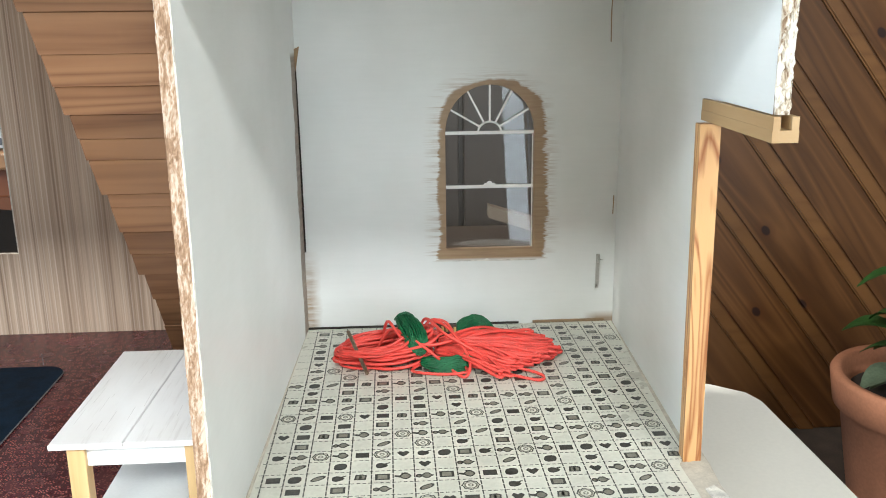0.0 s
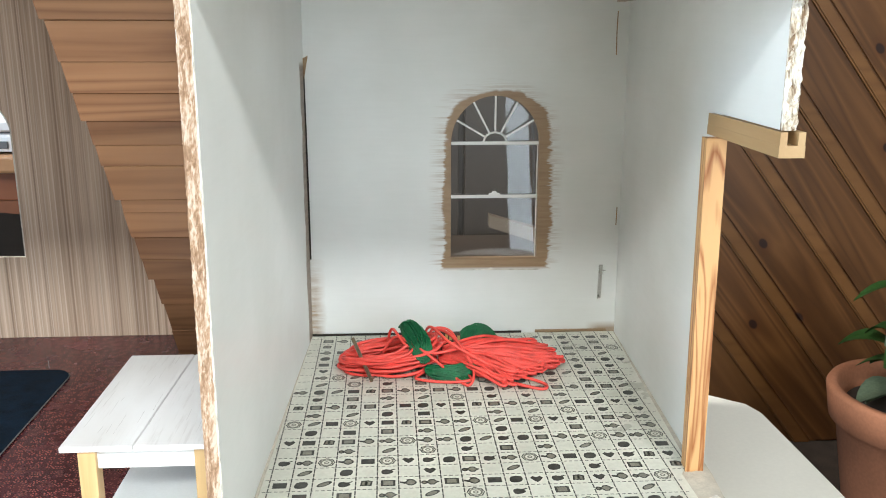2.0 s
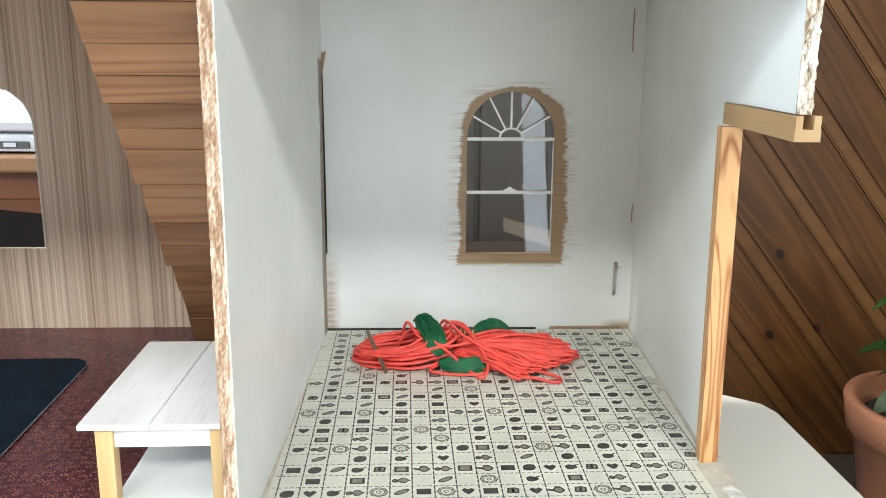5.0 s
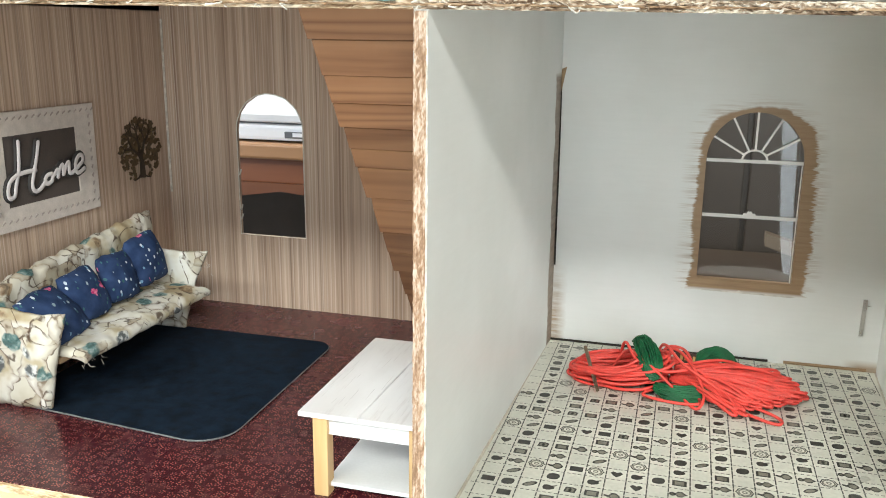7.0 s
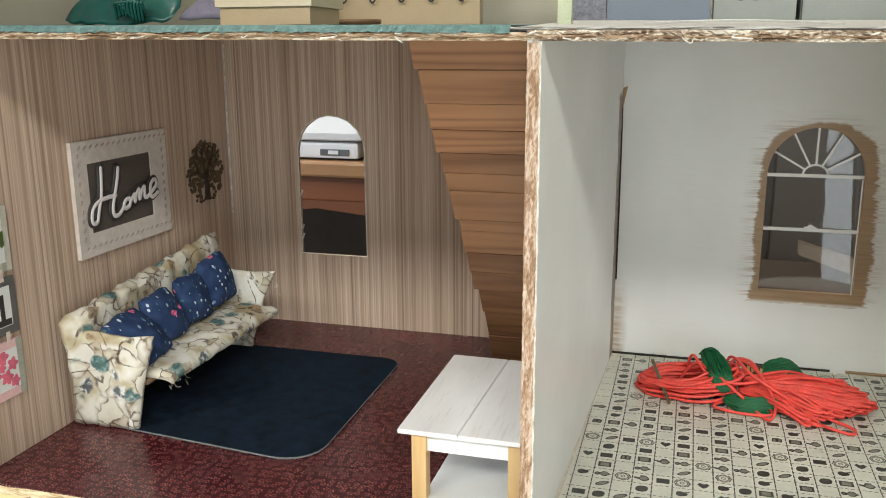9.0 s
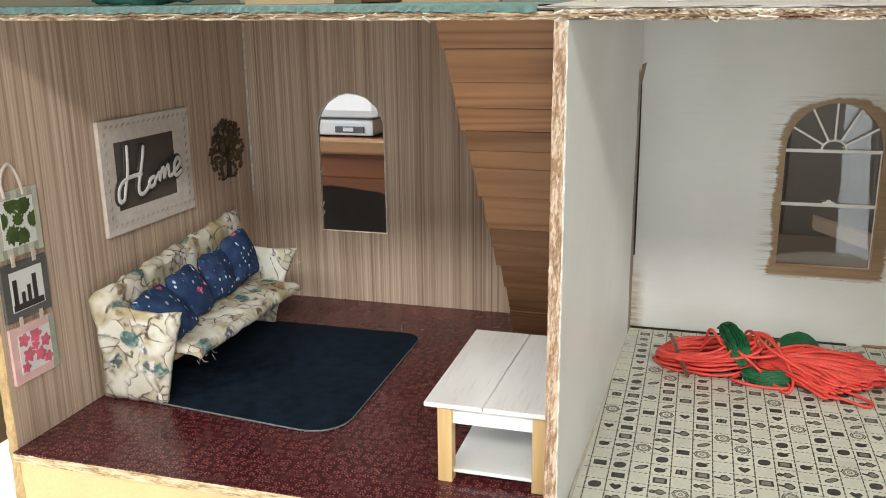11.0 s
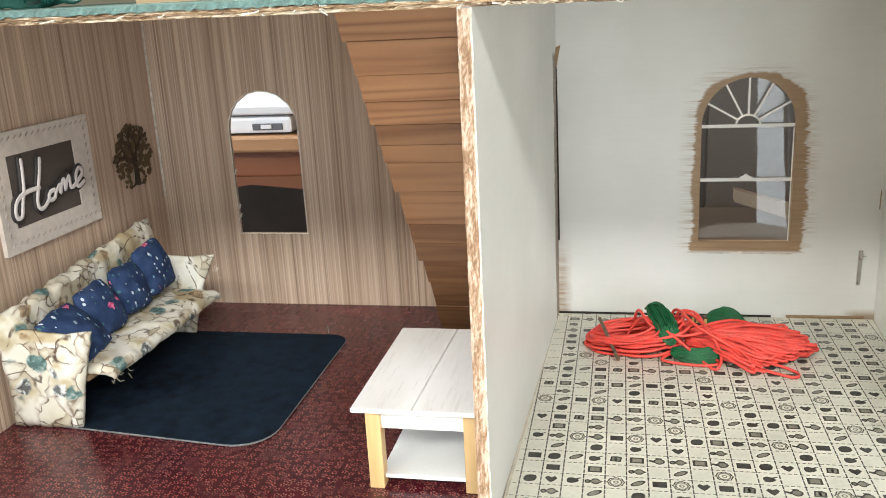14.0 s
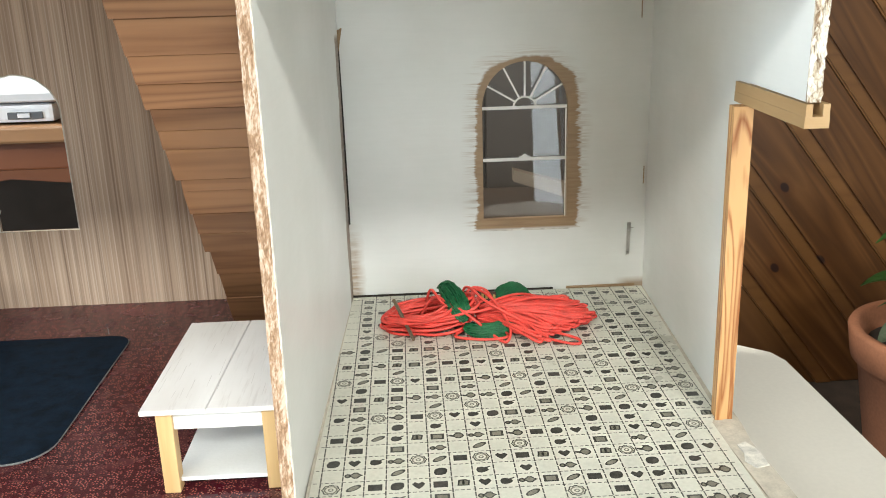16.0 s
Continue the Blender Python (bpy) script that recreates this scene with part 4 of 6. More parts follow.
for i in range(26):
    x = rng.uniform(XL, 0.14)
    z = TOPZ + (-0.02 - x) * 0.0095 + rng.uniform(0, 0.003)
    part("paper_shred", tube(smooth_path([(x, FRONT - 0.001, z), (x + rng.uniform(-0.003, 0.003), FRONT - 0.003, z + rng.uniform(-0.0012, 0.001)), (x + rng.uniform(-0.006, 0.006), FRONT - 0.0035, z + rng.uniform(-0.0025, 0.0015))], 4), 0.0003, 4), WHITEPAPER, house)


# ---- window of the white room ----
def arch_col(x, c, half, spring, rise):
    u = (x - c) / half
    return spring + rise * math.sqrt(max(0.0, 1 - u * u))


m, nt, b = mat("clear_acetate", 0.04, 0, 0.5)
tr, gl, fr, mx = (nt.nodes.new("ShaderNodeBsdf" + k) for k in ("Transparent", "Glossy")), None, nt.nodes.new("ShaderNodeFresnel"), nt.nodes.new("ShaderNodeMixShader")
tr, gl = tr
tr.inputs[0].default_value = (0.90, 0.91, 0.90, 1)
gl.inputs["Roughness"].default_value = 0.03
fr.inputs[0].default_value = 1.55
wav = nt.nodes.new("ShaderNodeBump")
wav.inputs["Strength"].default_value, wav.inputs["Distance"].default_value = 0.06, 0.001
put(nt, wav.inputs["Height"], noise_tex(nt, coords(nt), 28, 1))
put(nt, gl.inputs["Normal"], wav.outputs[0])
put(nt, mx.inputs[0], math_(nt, "MULTIPLY", fr.outputs[0], 1.6))
put(nt, mx.inputs[1], tr.outputs[0])
put(nt, mx.inputs[2], gl.outputs[0])
put(nt, nt.nodes["Material Output"].inputs[0], mx.outputs[0])
ACETATE = m

WC, WH, WS, WR = 0.0525, 0.0345, 0.1492, 0.0355
arched = thing("window_insert", (WC, BACK + 0.003, 0.061), "clear acetate arched window insert with white glazing bars", "window")
bm = bmesh.new()
cols, rows_n = 24, 18
grid = []
for i in range(cols + 1):
    x = WC - WH + 2 * WH * i / cols
    top = arch_col(x, WC, WH, WS, WR)
    grid.append([bm.verts.new((x, BACK + 0.0052 - 0.0016 + ((x - 0.095) ** 2 - 0.0075 ** 2) / (2 * 1.28) + 0.0042 * j / rows_n, 0.0600 + (top - 0.0600) * j / rows_n)) for j in range(rows_n + 1)])
for i in range(cols):
    for j in range(rows_n):
        bm.faces.new((grid[i][j], grid[i + 1][j], grid[i + 1][j + 1], grid[i][j + 1]))
pane = part("pane", bm, ACETATE, arched, "clear bowed acetate pane", True)
pane.visible_shadow = False
FY = BACK + 0.0022


def bar(x0, z0, x1, z1, w, name="glazing_bar"):
    d = Vector((x1 - x0, 0, z1 - z0)).normalized()
    n = Vector((-d.z, 0, d.x)) * (w / 2)
    a, c = Vector((x0, FY, z0)), Vector((x1, FY, z1))
    part(name, prism([a - n, c - n, c + n, a + n], (0, 0.0009, 0)), MUNTIN, arched)


bar(0.0198, 0.1488, 0.0852, 0.1488, 0.0024, "crossbar")
bar(0.0198, 0.1085, 0.0852, 0.1085, 0.0024, "meeting_rail")
for a in (28, 60, 90, 120, 152):
    c, s = math.cos(radians(a)), math.sin(radians(a))
    bar(WC + 0.0085 * c, 0.1500 + 0.0072 * s, WC + 0.0325 * c, 0.1500 + 0.0335 * s, 0.0014)
bm = bmesh.new()
arc = [(WC + 0.0085 * math.cos(math.pi * i / 12), FY + 0.0004, 0.1496 + 0.0072 * math.sin(math.pi * i / 12)) for i in range(13)]
part("hub_arc", tube(arc, 0.0008, 6), MUNTIN, arched)
bm = prism([(WC - 0.0045, FY - 0.0008, 0.1096), (WC + 0.0045, FY - 0.0008, 0.1096), (WC + 0.0040, FY - 0.0008, 0.1112), (WC + 0.0022, FY - 0.0008, 0.1111), (WC + 0.0012, FY - 0.0008, 0.1126), (WC - 0.0012, FY - 0.0008, 0.1126), (WC - 0.0022, FY - 0.0008, 0.1111), (WC - 0.0040, FY - 0.0008, 0.1112)], (0, 0.0008, 0))
part("sash_lock", bm, MUNTIN, arched)
bar(0.0846, 0.0615, 0.0846, 0.1470, 0.0007, "edge_bead")

# fasteners and scraps on the white back wall
st = thing("staple", (0.135, BACK, 0.04), "bent steel staple driven into the white wall", "staple")
part("plate", prism([(0.1342, BACK - 0.0016, 0.0275), (0.1368, BACK - 0.0016, 0.0280), (0.1374, BACK - 0.0012, 0.0545), (0.1346, BACK - 0.0012, 0.0545)], (0, 0.0011, 0)), STEEL, st)
part("wire", tube([(0.1358, BACK - 0.0010, 0.0505), (0.1400, BACK - 0.0012, 0.0500)], 0.0003, 5), STEEL, st)
bm = prism([(0.0080, BACK - 0.0006, 0.0520), (0.086, BACK - 0.0006, 0.0512), (0.090, BACK - 0.0006, 0.0522), (0.052, BACK - 0.0006, 0.0526), (0.0505, BACK - 0.0010, 0.0538), (0.0485, BACK - 0.0006, 0.0526)], (0, 0.0004, 0))
part("paint_ridge", bm, WHITEPAPER, house, "ridge of white paint under the window")
bm = prism([(-0.0880, BACK - 0.0012, 0.2103), (-0.0835, BACK - 0.0012, 0.2125), (-0.0850, BACK - 0.0012, 0.2050), (-0.0868, BACK - 0.0012, 0.1950)], (0, 0.0008, 0))
part("dark_slit", tube([(-0.0866, BACK - 0.0004, 0.062), (-0.0866, BACK - 0.0008, 0.12), (-0.0868, BACK - 0.0006, 0.16), (-0.0872, BACK - 0.0004, 0.205)], 0.0007, 5), DARKGAP, house, "dark gap in the corner")
part("paper_flap", bm, CARD, house, "torn brown paper flap")
bm = ragged(-0.0890, 0.075, BACK - 0.0012, 0.0009, 0.0024, 0.0012, 0.004, rng, "x", 2)
part("floor_seam", bm, DARKGAP, house, "dark gap along the back of the floor")
bm = ragged(0.086, 0.142, BACK - 0.0012, 0.0010, 0.0028, 0.0012, 0.004, rng, "x", 2)
part("floor_seam", bm, CARD, house, "brown bare strip along the back of the floor")
for sx, sy, sl in ((-0.082, 0.6935, 0.010), (0.079, 0.6940, 0.006), (0.0965, 0.6930, 0.007), (0.140, 0.6300, 0.005)):
    part("paint_chip", prism([(sx - sl / 2, sy, 0.0010), (sx, sy - 0.0012, 0.0010), (sx + sl / 2, sy + 0.0004, 0.0010), (sx, sy + 0.0016, 0.0010)], (0, 0, 0.0007)), WHITEPAPER, house)
# staple shadow lines by the corner, laid on as thin brown tubes
part("dark_slit", tube([(0.1402, BACK - 0.0005, 0.2130), (0.1398, BACK - 0.0006, 0.2300), (0.1401, BACK - 0.0005, 0.2440)], 0.0004, 5), CARD, house, "thin brown line for a staple's shadow on the wall")
part("dark_slit", tube([(0.1462, BACK - 0.0007, 0.0860), (0.1464, BACK - 0.0007, 0.1000)], 0.0004, 5), CARD, house)
SCRAP = [(0.1290, 0.4280), (0.1330, 0.4210), (0.1400, 0.4230), (0.1402, 0.4380), (0.1365, 0.4470), (0.1310, 0.4440), (0.1318, 0.4360)]
part("paper_scrap", prism([(x, y, 0.0007) for x, y in SCRAP], (0, 0, 0.0006)), WHITEPAPER, house, "torn white paper on the sill board")
part("glue_bead", tube(smooth_path([(-0.0968, 0.400, 0.0012), (-0.0955, 0.46, 0.0013), (-0.0925, 0.56, 0.0012), (-0.0882, 0.69, 0.0012)], 10), 0.0009, 6), SILL, house, "greyed glue along the wall")

# ---- staircase seen from beneath ----
stairs = thing("staircase", (-0.13, 0.612, 0.0), "miniature staircase with cedar plank underside against the dividing wall", "staircase")
S0, S1 = Vector((0, 0.4085, 0.2475)), Vector((0, 0.6130, 0.0015))
run = S1 - S0
nrm = Vector((0, run.z, -run.y)).normalized() * -1
cuts = [0.0, 0.058, 0.125, 0.181, 0.233, 0.281, 0.325, 0.402, 0.434, 0.50, 0.56, 0.62, 0.70, 0.79, 0.88, 1.0]
for i, (a, c) in enumerate(zip(cuts, cuts[1:])):
    p, q = S0 + run * (a + 0.001), S0 + run * (c - 0.001)
    xl = -0.1585 - 0.0018 * (1 - (a + c) / 2) + rng.uniform(-0.0014, 0.0010)
    lift = nrm * rng.uniform(0.0, 0.0007)
    bm = prism([(xl, p.y + lift.y, p.z + lift.z), (-0.0985 - 0.001, p.y + lift.y, p.z + lift.z), (-0.0985 - 0.001, q.y + lift.y, q.z + lift.z), (xl - 0.001, q.y + lift.y, q.z + lift.z)], nrm * -0.0016)
    part("plank", bm, PLANK, stairs)
saw = [(-0.157, S0.y + 0.0035, S0.z - 0.0035), (-0.157, S1.y + 0.0005, 0.0030), (-0.157, 0.645, 0.0040)]
for i in range(11):
    f = i / 11
    y = 0.645 - f * 0.205
    saw += [(-0.157, y, 0.0040 + (i + 1) * 0.0219), (-0.157, y - 0.0186, 0.0040 + (i + 1) * 0.0219)]
part("steps", prism(saw, (0.0565, 0, 0)), LEGWOOD, stairs, "plain wooden steps and stringer")
part("wood_splinter", prism([(-0.1645, 0.632, 0.003), (-0.1625, 0.632, 0.003), (-0.1635, 0.632, 0.012)], (0, 0.002, 0)), WHITEPAPER, stairs, "white torn paper at the foot")

# ---- coffee table ----
table = thing("coffee_table", (-0.139, 0.482, 0.0), "whitewashed two-plank coffee table with pale wood legs", "table")
TZ = 0.0480
for x0, xf, xb, x1 in ((-0.1755, -0.1433, -0.1398, -0.1755), (-0.1060, -0.1429, -0.1394, -0.1060)):
    bm = prism([(x0, 0.4240, TZ - 0.0026), (xf, 0.4240, TZ - 0.0026), (xb, 0.5390, TZ - 0.0026), (x1, 0.5390, TZ - 0.0026)], (0, 0, 0.0026))
    bmesh.ops.recalc_face_normals(bm, faces=bm.faces)
    bmesh.ops.bevel(bm, geom=bm.edges[:], offset=0.0003, segments=2, affect="EDGES")
    part("top_plank", bm, WHITEWASH, table)
for x0, x1 in ((-0.1690, -0.1610), (-0.1170, -0.1090)):
    for y0 in (0.4275, 0.5275):
        part("leg", box(x0, x1, y0, y0 + 0.0078, 0.0, TZ - 0.0026, 0.0004), LEGWOOD, table)
part("apron", box(-0.1610, -0.1170, 0.4300, 0.4318, TZ - 0.0135, TZ - 0.0026), WHITECARD, table)
part("apron", box(-0.1610, -0.1170, 0.5310, 0.5328, TZ - 0.0135, TZ - 0.0026), WHITECARD, table)
part("apron", box(-0.1675, -0.1657, 0.4353, 0.5275, TZ - 0.0135, TZ - 0.0026), WHITECARD, table)
part("apron", box(-0.1130, -0.1112, 0.4353, 0.5275, TZ - 0.0135, TZ - 0.0026), WHITECARD, table)
part("shelf", box(-0.1640, -0.1135, 0.4310, 0.5310, 0.0045, 0.0068, 0.0003), WHITECARD, table)
scr = random.Random(4)
bm = bmesh.new()
for i in range(26):
    x, y = scr.uniform(-0.174, -0.110), scr.uniform(0.427, 0.53)
    ln = scr.uniform(0.004, 0.02)
    dx = scr.uniform(-0.0004, 0.0004)
    bm.faces.new([bm.verts.new(p) for p in ((x, y, TZ + 0.00006), (x + 0.00022, y, TZ + 0.00006), (x + 0.00022 + dx, y + ln, TZ + 0.00006), (x + dx, y + ln, TZ + 0.00006))])
part("scratches", bm, plain("grey_scuff", (0.60, 0.56, 0.54), 0.7, 0.2), table, "faint grey scuffs")["kind"] = "stuff"

# ---- rug ----
def rounded(x0, x1, y0, y1, radii, steps=8):
    out = []
    for (cx, cy, a0), r in zip(((x1, y1, 0), (x0, y1, 90), (x0, y0, 180), (x1, y0, 270)), radii):
        sx, sy = (-1 if cx == x1 else 1), (-1 if cy == y1 else 1)
        for i in range(steps + 1):
            a = radians(a0 + 90 * i / steps)
            out.append((cx + sx * r + r * math.cos(a), cy + sy * r + r * math.sin(a)))
    return out


def floor_z(y):
    return max(0.0, (y - 0.5) / 0.2 * 0.004)


rug = thing("rug", (-0.33, 0.55, 0.0), "dark navy denim rug with rounded frayed corners", "rug")
shape = rounded(-0.4050, -0.2432, 0.4588, 0.6315, (0.014, 0.004, 0.004, 0.026))
shape = [(x, y + 0.017 * (-0.2438 - x) / 0.1612 * (1 - (y - 0.461) / 0.1705)) for x, y in shape]
bm = bmesh.new()
prism([(x, y, floor_z(y) + 0.0004) for x, y in shape], (0, 0, 0.0013), bm)
part("cloth", bm, DENIM, rug)
part("frayed_edge", tube([(x + rng.uniform(-0.0003, 0.0003), y + rng.uniform(-0.0003, 0.0003), floor_z(y) + 0.0009) for x, y in shape], 0.0006, 5, None, True), DENIMEDGE, rug, "pale frayed cut edge")
part("loose_thread", tube(smooth_path([(-0.262, 0.636, floor_z(0.636) + 0.001), (-0.264, 0.641, 0.006), (-0.266, 0.645, 0.0085)], 4), 0.00025, 4), DENIMEDGE, rug)


# ---- sofa ----
def wrinkle(bm, amount, scale, seed=0.0):
    for v in bm.verts:
        n = noise.noise_vector(v.co * scale + Vector((seed, seed * 2, 0)))
        v.co += n * amount


def padded(nx, ny, at, bulge):
    """A closed pad over a grid: at(u, v) gives the middle place and the direction of its thickness."""
    bm = bmesh.new()
    top, low = [], []
    for i in range(nx + 1):
        ra, rb = [], []
        for j in range(ny + 1):
            u, v = i / nx, j / ny
            p, n = at(u, v)
            h = bulge(u, v)
            ra.append(bm.verts.new(p + n * h))
            rb.append(bm.verts.new(p - n * h))
        top.append(ra)
        low.append(rb)
    for i in range(nx):
        for j in range(ny):
            bm.faces.new((top[i][j], top[i + 1][j], top[i + 1][j + 1], top[i][j + 1]))
            bm.faces.new((low[i][j], low[i][j + 1], low[i + 1][j + 1], low[i + 1][j]))
    for i in range(nx):
        for j in (0, ny):
            bm.faces.new((top[i][j], low[i][j], low[i + 1][j], top[i + 1][j]))
    for j in range(ny):
        for i in (0, nx):
            bm.faces.new((top[i][j], top[i][j + 1], low[i][j + 1], low[i][j]))
    return bm


def rim(u, v, k=0.16):
    """Falls off towards the pad's edge."""
    e = min(u, 1 - u, v, 1 - v) / k
    return math.sqrt(max(0.0, 1 - (1 - min(1.0, e)) ** 2))


sofa = thing("sofa", (-0.385, 0.552, 0.0), "handmade cream floral cotton sofa with open space under the seat", "sofa")


def arm_at(y, lean):
    def at(u, v):
        xb, xf = -0.4185 + 0.003 * v, -0.3705 + 0.0175 * v ** 1.3
        zt = 0.0005 + v * (0.0640 + 0.0008 * u + 0.0012 * math.sin(u * 7))
        return Vector((xb + (xf - xb) * u, y + lean * v * v, zt)), Vector((0, 1, 0))
    return at


bm = padded(14, 16, arm_at(0.4745, -0.001), lambda u, v: 0.0012 + 0.0022 * rim(u, v, 0.12))
wrinkle(bm, 0.0009, 130)
part("arm", bm, CLOTH, sofa, "", True)
bm = padded(14, 16, arm_at(0.6300, 0.001), lambda u, v: 0.0012 + 0.0022 * rim(u, v, 0.12))
wrinkle(bm, 0.0009, 130, 3)
for v in bm.verts:
    v.co.z += 0.0028
    v.co.x += 0.006 * (v.co.z / 0.075) ** 2
part("arm", bm, CLOTH, sofa, "", True)


def back_at(u, v):
    y = 0.4650 + u * 0.1800
    top = 0.0775 + 0.0175 * u - 0.005 * (1 - min(1.0, u / 0.10)) ** 2 + 0.0009 * math.sin(u * 43) + 0.0006 * math.sin(u * 91)
    z = 0.030 + (top - 0.030) * v
    return Vector((-0.4020 - 0.0070 * v - 0.006 * max(0.0, 1 - u / 0.08), y, z)), Vector((1, 0, 0.15)).normalized()


bm = padded(90, 16, back_at, lambda u, v: 0.0016 + (0.0036 + 0.0013 * abs(math.sin(u * math.pi * 8))) * rim(u, v, 0.10))
wrinkle(bm, 0.0011, 110, 5)
part("backrest", bm, CLOTH, sofa, "gathered floral backrest", True)


def seat_at(u, v):
    y = 0.4790 + u * 0.1490
    x = -0.4000 + v * 0.0545
    return Vector((x, y, 0.0385 - 0.002 * v + 0.0015 * u - 0.0012 * max(0.0, v - 0.85) / 0.15)), Vector((0.1, 0, 1)).normalized()


bm = padded(60, 20, seat_at, lambda u, v: 0.0016 + 0.0030 * rim(u, v, 0.14))
wrinkle(bm, 0.0014, 120, 9)
part("seat", bm, CLOTH, sofa, "", True)
part("seat_board", box(-0.4020, -0.3640, 0.4780, 0.6280, 0.0310, 0.0345), CARD, sofa)
part("back_board", box(-0.4190, -0.4165, 0.4760, 0.6290, 0.0025, 0.0720), CLOTH, sofa)
fr_ = random.Random(12)
for i in range(16):
    y = fr_.uniform(0.477, 0.50) if i < 8 else fr_.uniform(0.615, 0.637)
    x, z = (-0.349, fr_.uniform(0.028, 0.036)) if i < 8 else (-0.345, fr_.uniform(0.05, 0.078))
    part("loose_thread", tube(smooth_path([(x, y, z), (x + 0.002, y - 0.001, z - 0.0015), (x + fr_.uniform(0.002, 0.004), y + fr_.uniform(-0.003, 0.003), z - fr_.uniform(0.0, 0.003))], 4), 0.00013, 4), WHITEPAPER, sofa)


def cushion(y, x, z, size, tip, turn, seed, spin=0):
    rot = pose(0, 0, 0, 0, tip, 0) @ pose(0, 0, 0, turn, 0, 0)
    loc = Vector((x, y, z))

    def at(u, v):
        a, c = (u - 0.5) * 2, (v - 0.5) * 2
        pinch = 1 - 0.05 * (1 - abs(a)) * abs(c) - 0.05 * (1 - abs(c)) * abs(a) - 0.10 * abs(a * c) ** 3
        p = Vector((0, a * size * pinch, c * size * pinch))
        return loc + (rot.to_3x3() @ p), rot.to_3x3() @ Vector((1, 0, 0))

    bm = padded(18, 18, at, lambda u, v: 0.0006 + size * 0.42 * (max(0.0, (1 - (2 * u - 1) ** 2) * (1 - (2 * v - 1) ** 2))) ** 0.55)
    wrinkle(bm, 0.0012, 150, seed)
    bmesh.ops.translate(bm, verts=bm.verts, vec=(0, 0, 0))
    return solo("cushion", bm, NAVY, "small navy cushion with scattered white and pink flowers on the sofa", "cushion", (x, y, z - size * 0.8), "cushions on the sofa", "", True)


cushion(0.4960, -0.3810, 0.0560, 0.0205, -48, 5, 1)
cushion(0.5300, -0.3830, 0.0600, 0.0185, -28, 2, 2)
cushion(0.5665, -0.3825, 0.0625, 0.0180, -20, -3, 3)
cushion(0.6000, -0.3820, 0.0680, 0.0195, -17, 5, 4)


# ---- things on the papered wall ----
WX = XL


def wall_box(y0, y1, z0, z1, d0, d1, bevel=0.0):
    return box(WX + d0, WX + d1, y0, y1, z0, z1, bevel)


def wall_poly(pts, d0, d1):
    return prism([(WX + d0, y, z) for y, z in pts], (d1 - d0, 0, 0))


sign = thing("framed_sign", (WX, 0.553, 0.1045), "whitewashed carved frame round a dark board with raised Home lettering", "sign")
Y_0, Y_1, Z_0, Z_1 = 0.4960, 0.6010, 0.1055, 0.1830
I0, I1, J0, J1 = 0.5115, 0.5820, 0.1205, 0.1675
for pts in ([(Y_0, Z_0), (Y_1, Z_0), (I1, J0), (I0, J0)], [(Y_1, Z_0), (Y_1, Z_1), (I1, J1), (I1, J0)], [(Y_1, Z_1), (Y_0, Z_1), (I0, J1), (I1, J1)], [(Y_0, Z_1), (Y_0, Z_0), (I0, J0), (I0, J1)]):
    bm = wall_poly(pts, 0.0004, 0.0034)
    for v in bm.verts:
        if v.co.x > WX + 0.003 and I0 - 0.001 < v.co.y < I1 + 0.001 and J0 - 0.001 < v.co.z < J1 + 0.001:
            v.co.x -= 0.0012
    part("frame_rail", bm, FRAMEWHITE, sign)
part("board", wall_box(I0 - 0.001, I1 + 0.001, J0 - 0.001, J1 + 0.001, 0.0004, 0.0012), SLATE, sign, "dark grey backing board")
for i in range(17):
    y = Y_0 + 0.006 + i * 0.0060
    for z in (Z_1 - 0.0055, Z_0 + 0.0050):
        part("carving", wall_poly([(y, z), (y + 0.0030, z + 0.0016), (y + 0.0026, z + 0.0026), (y + 0.0006, z + 0.0011)], 0.0033, 0.0038), FRAMEGREY, sign)
for i in range(10):
    z = Z_0 + 0.011 + i * 0.0062
    part("carving", wall_poly([(Y_0 + 0.005, z), (Y_0 + 0.0065, z + 0.003), (Y_0 + 0.0054, z + 0.0034), (Y_0 + 0.0042, z + 0.0012)], 0.0033, 0.0038), FRAMEGREY, sign)
    part("carving", wall_poly([(Y_1 - 0.006, z), (Y_1 - 0.0045, z + 0.003), (Y_1 - 0.0056, z + 0.0034), (Y_1 - 0.0068, z + 0.0012)], 0.0033, 0.0038), FRAMEGREY, sign)


def script(name, strokes, half, depth, material):
    """Brush lettering: rounded ribbons along each stroke, laid over the board."""
    bm = bmesh.new()
    for stroke in strokes:
        pts = smooth_path([(WX + depth, I0 + p * (I1 - I0), J0 + q * (J1 - J0)) for p, q in stroke], 7)
        tube(pts, half, 8, bm)
        for end in (pts[0], pts[-1]):
            bmesh.ops.create_icosphere(bm, subdivisions=2, radius=half, matrix=Matrix.Translation(Vector(end)))
    for v in bm.verts:
        v.co.x = WX + depth + (v.co.x - WX - depth) * 0.35
    part(name, bm, material, sign, "", True)


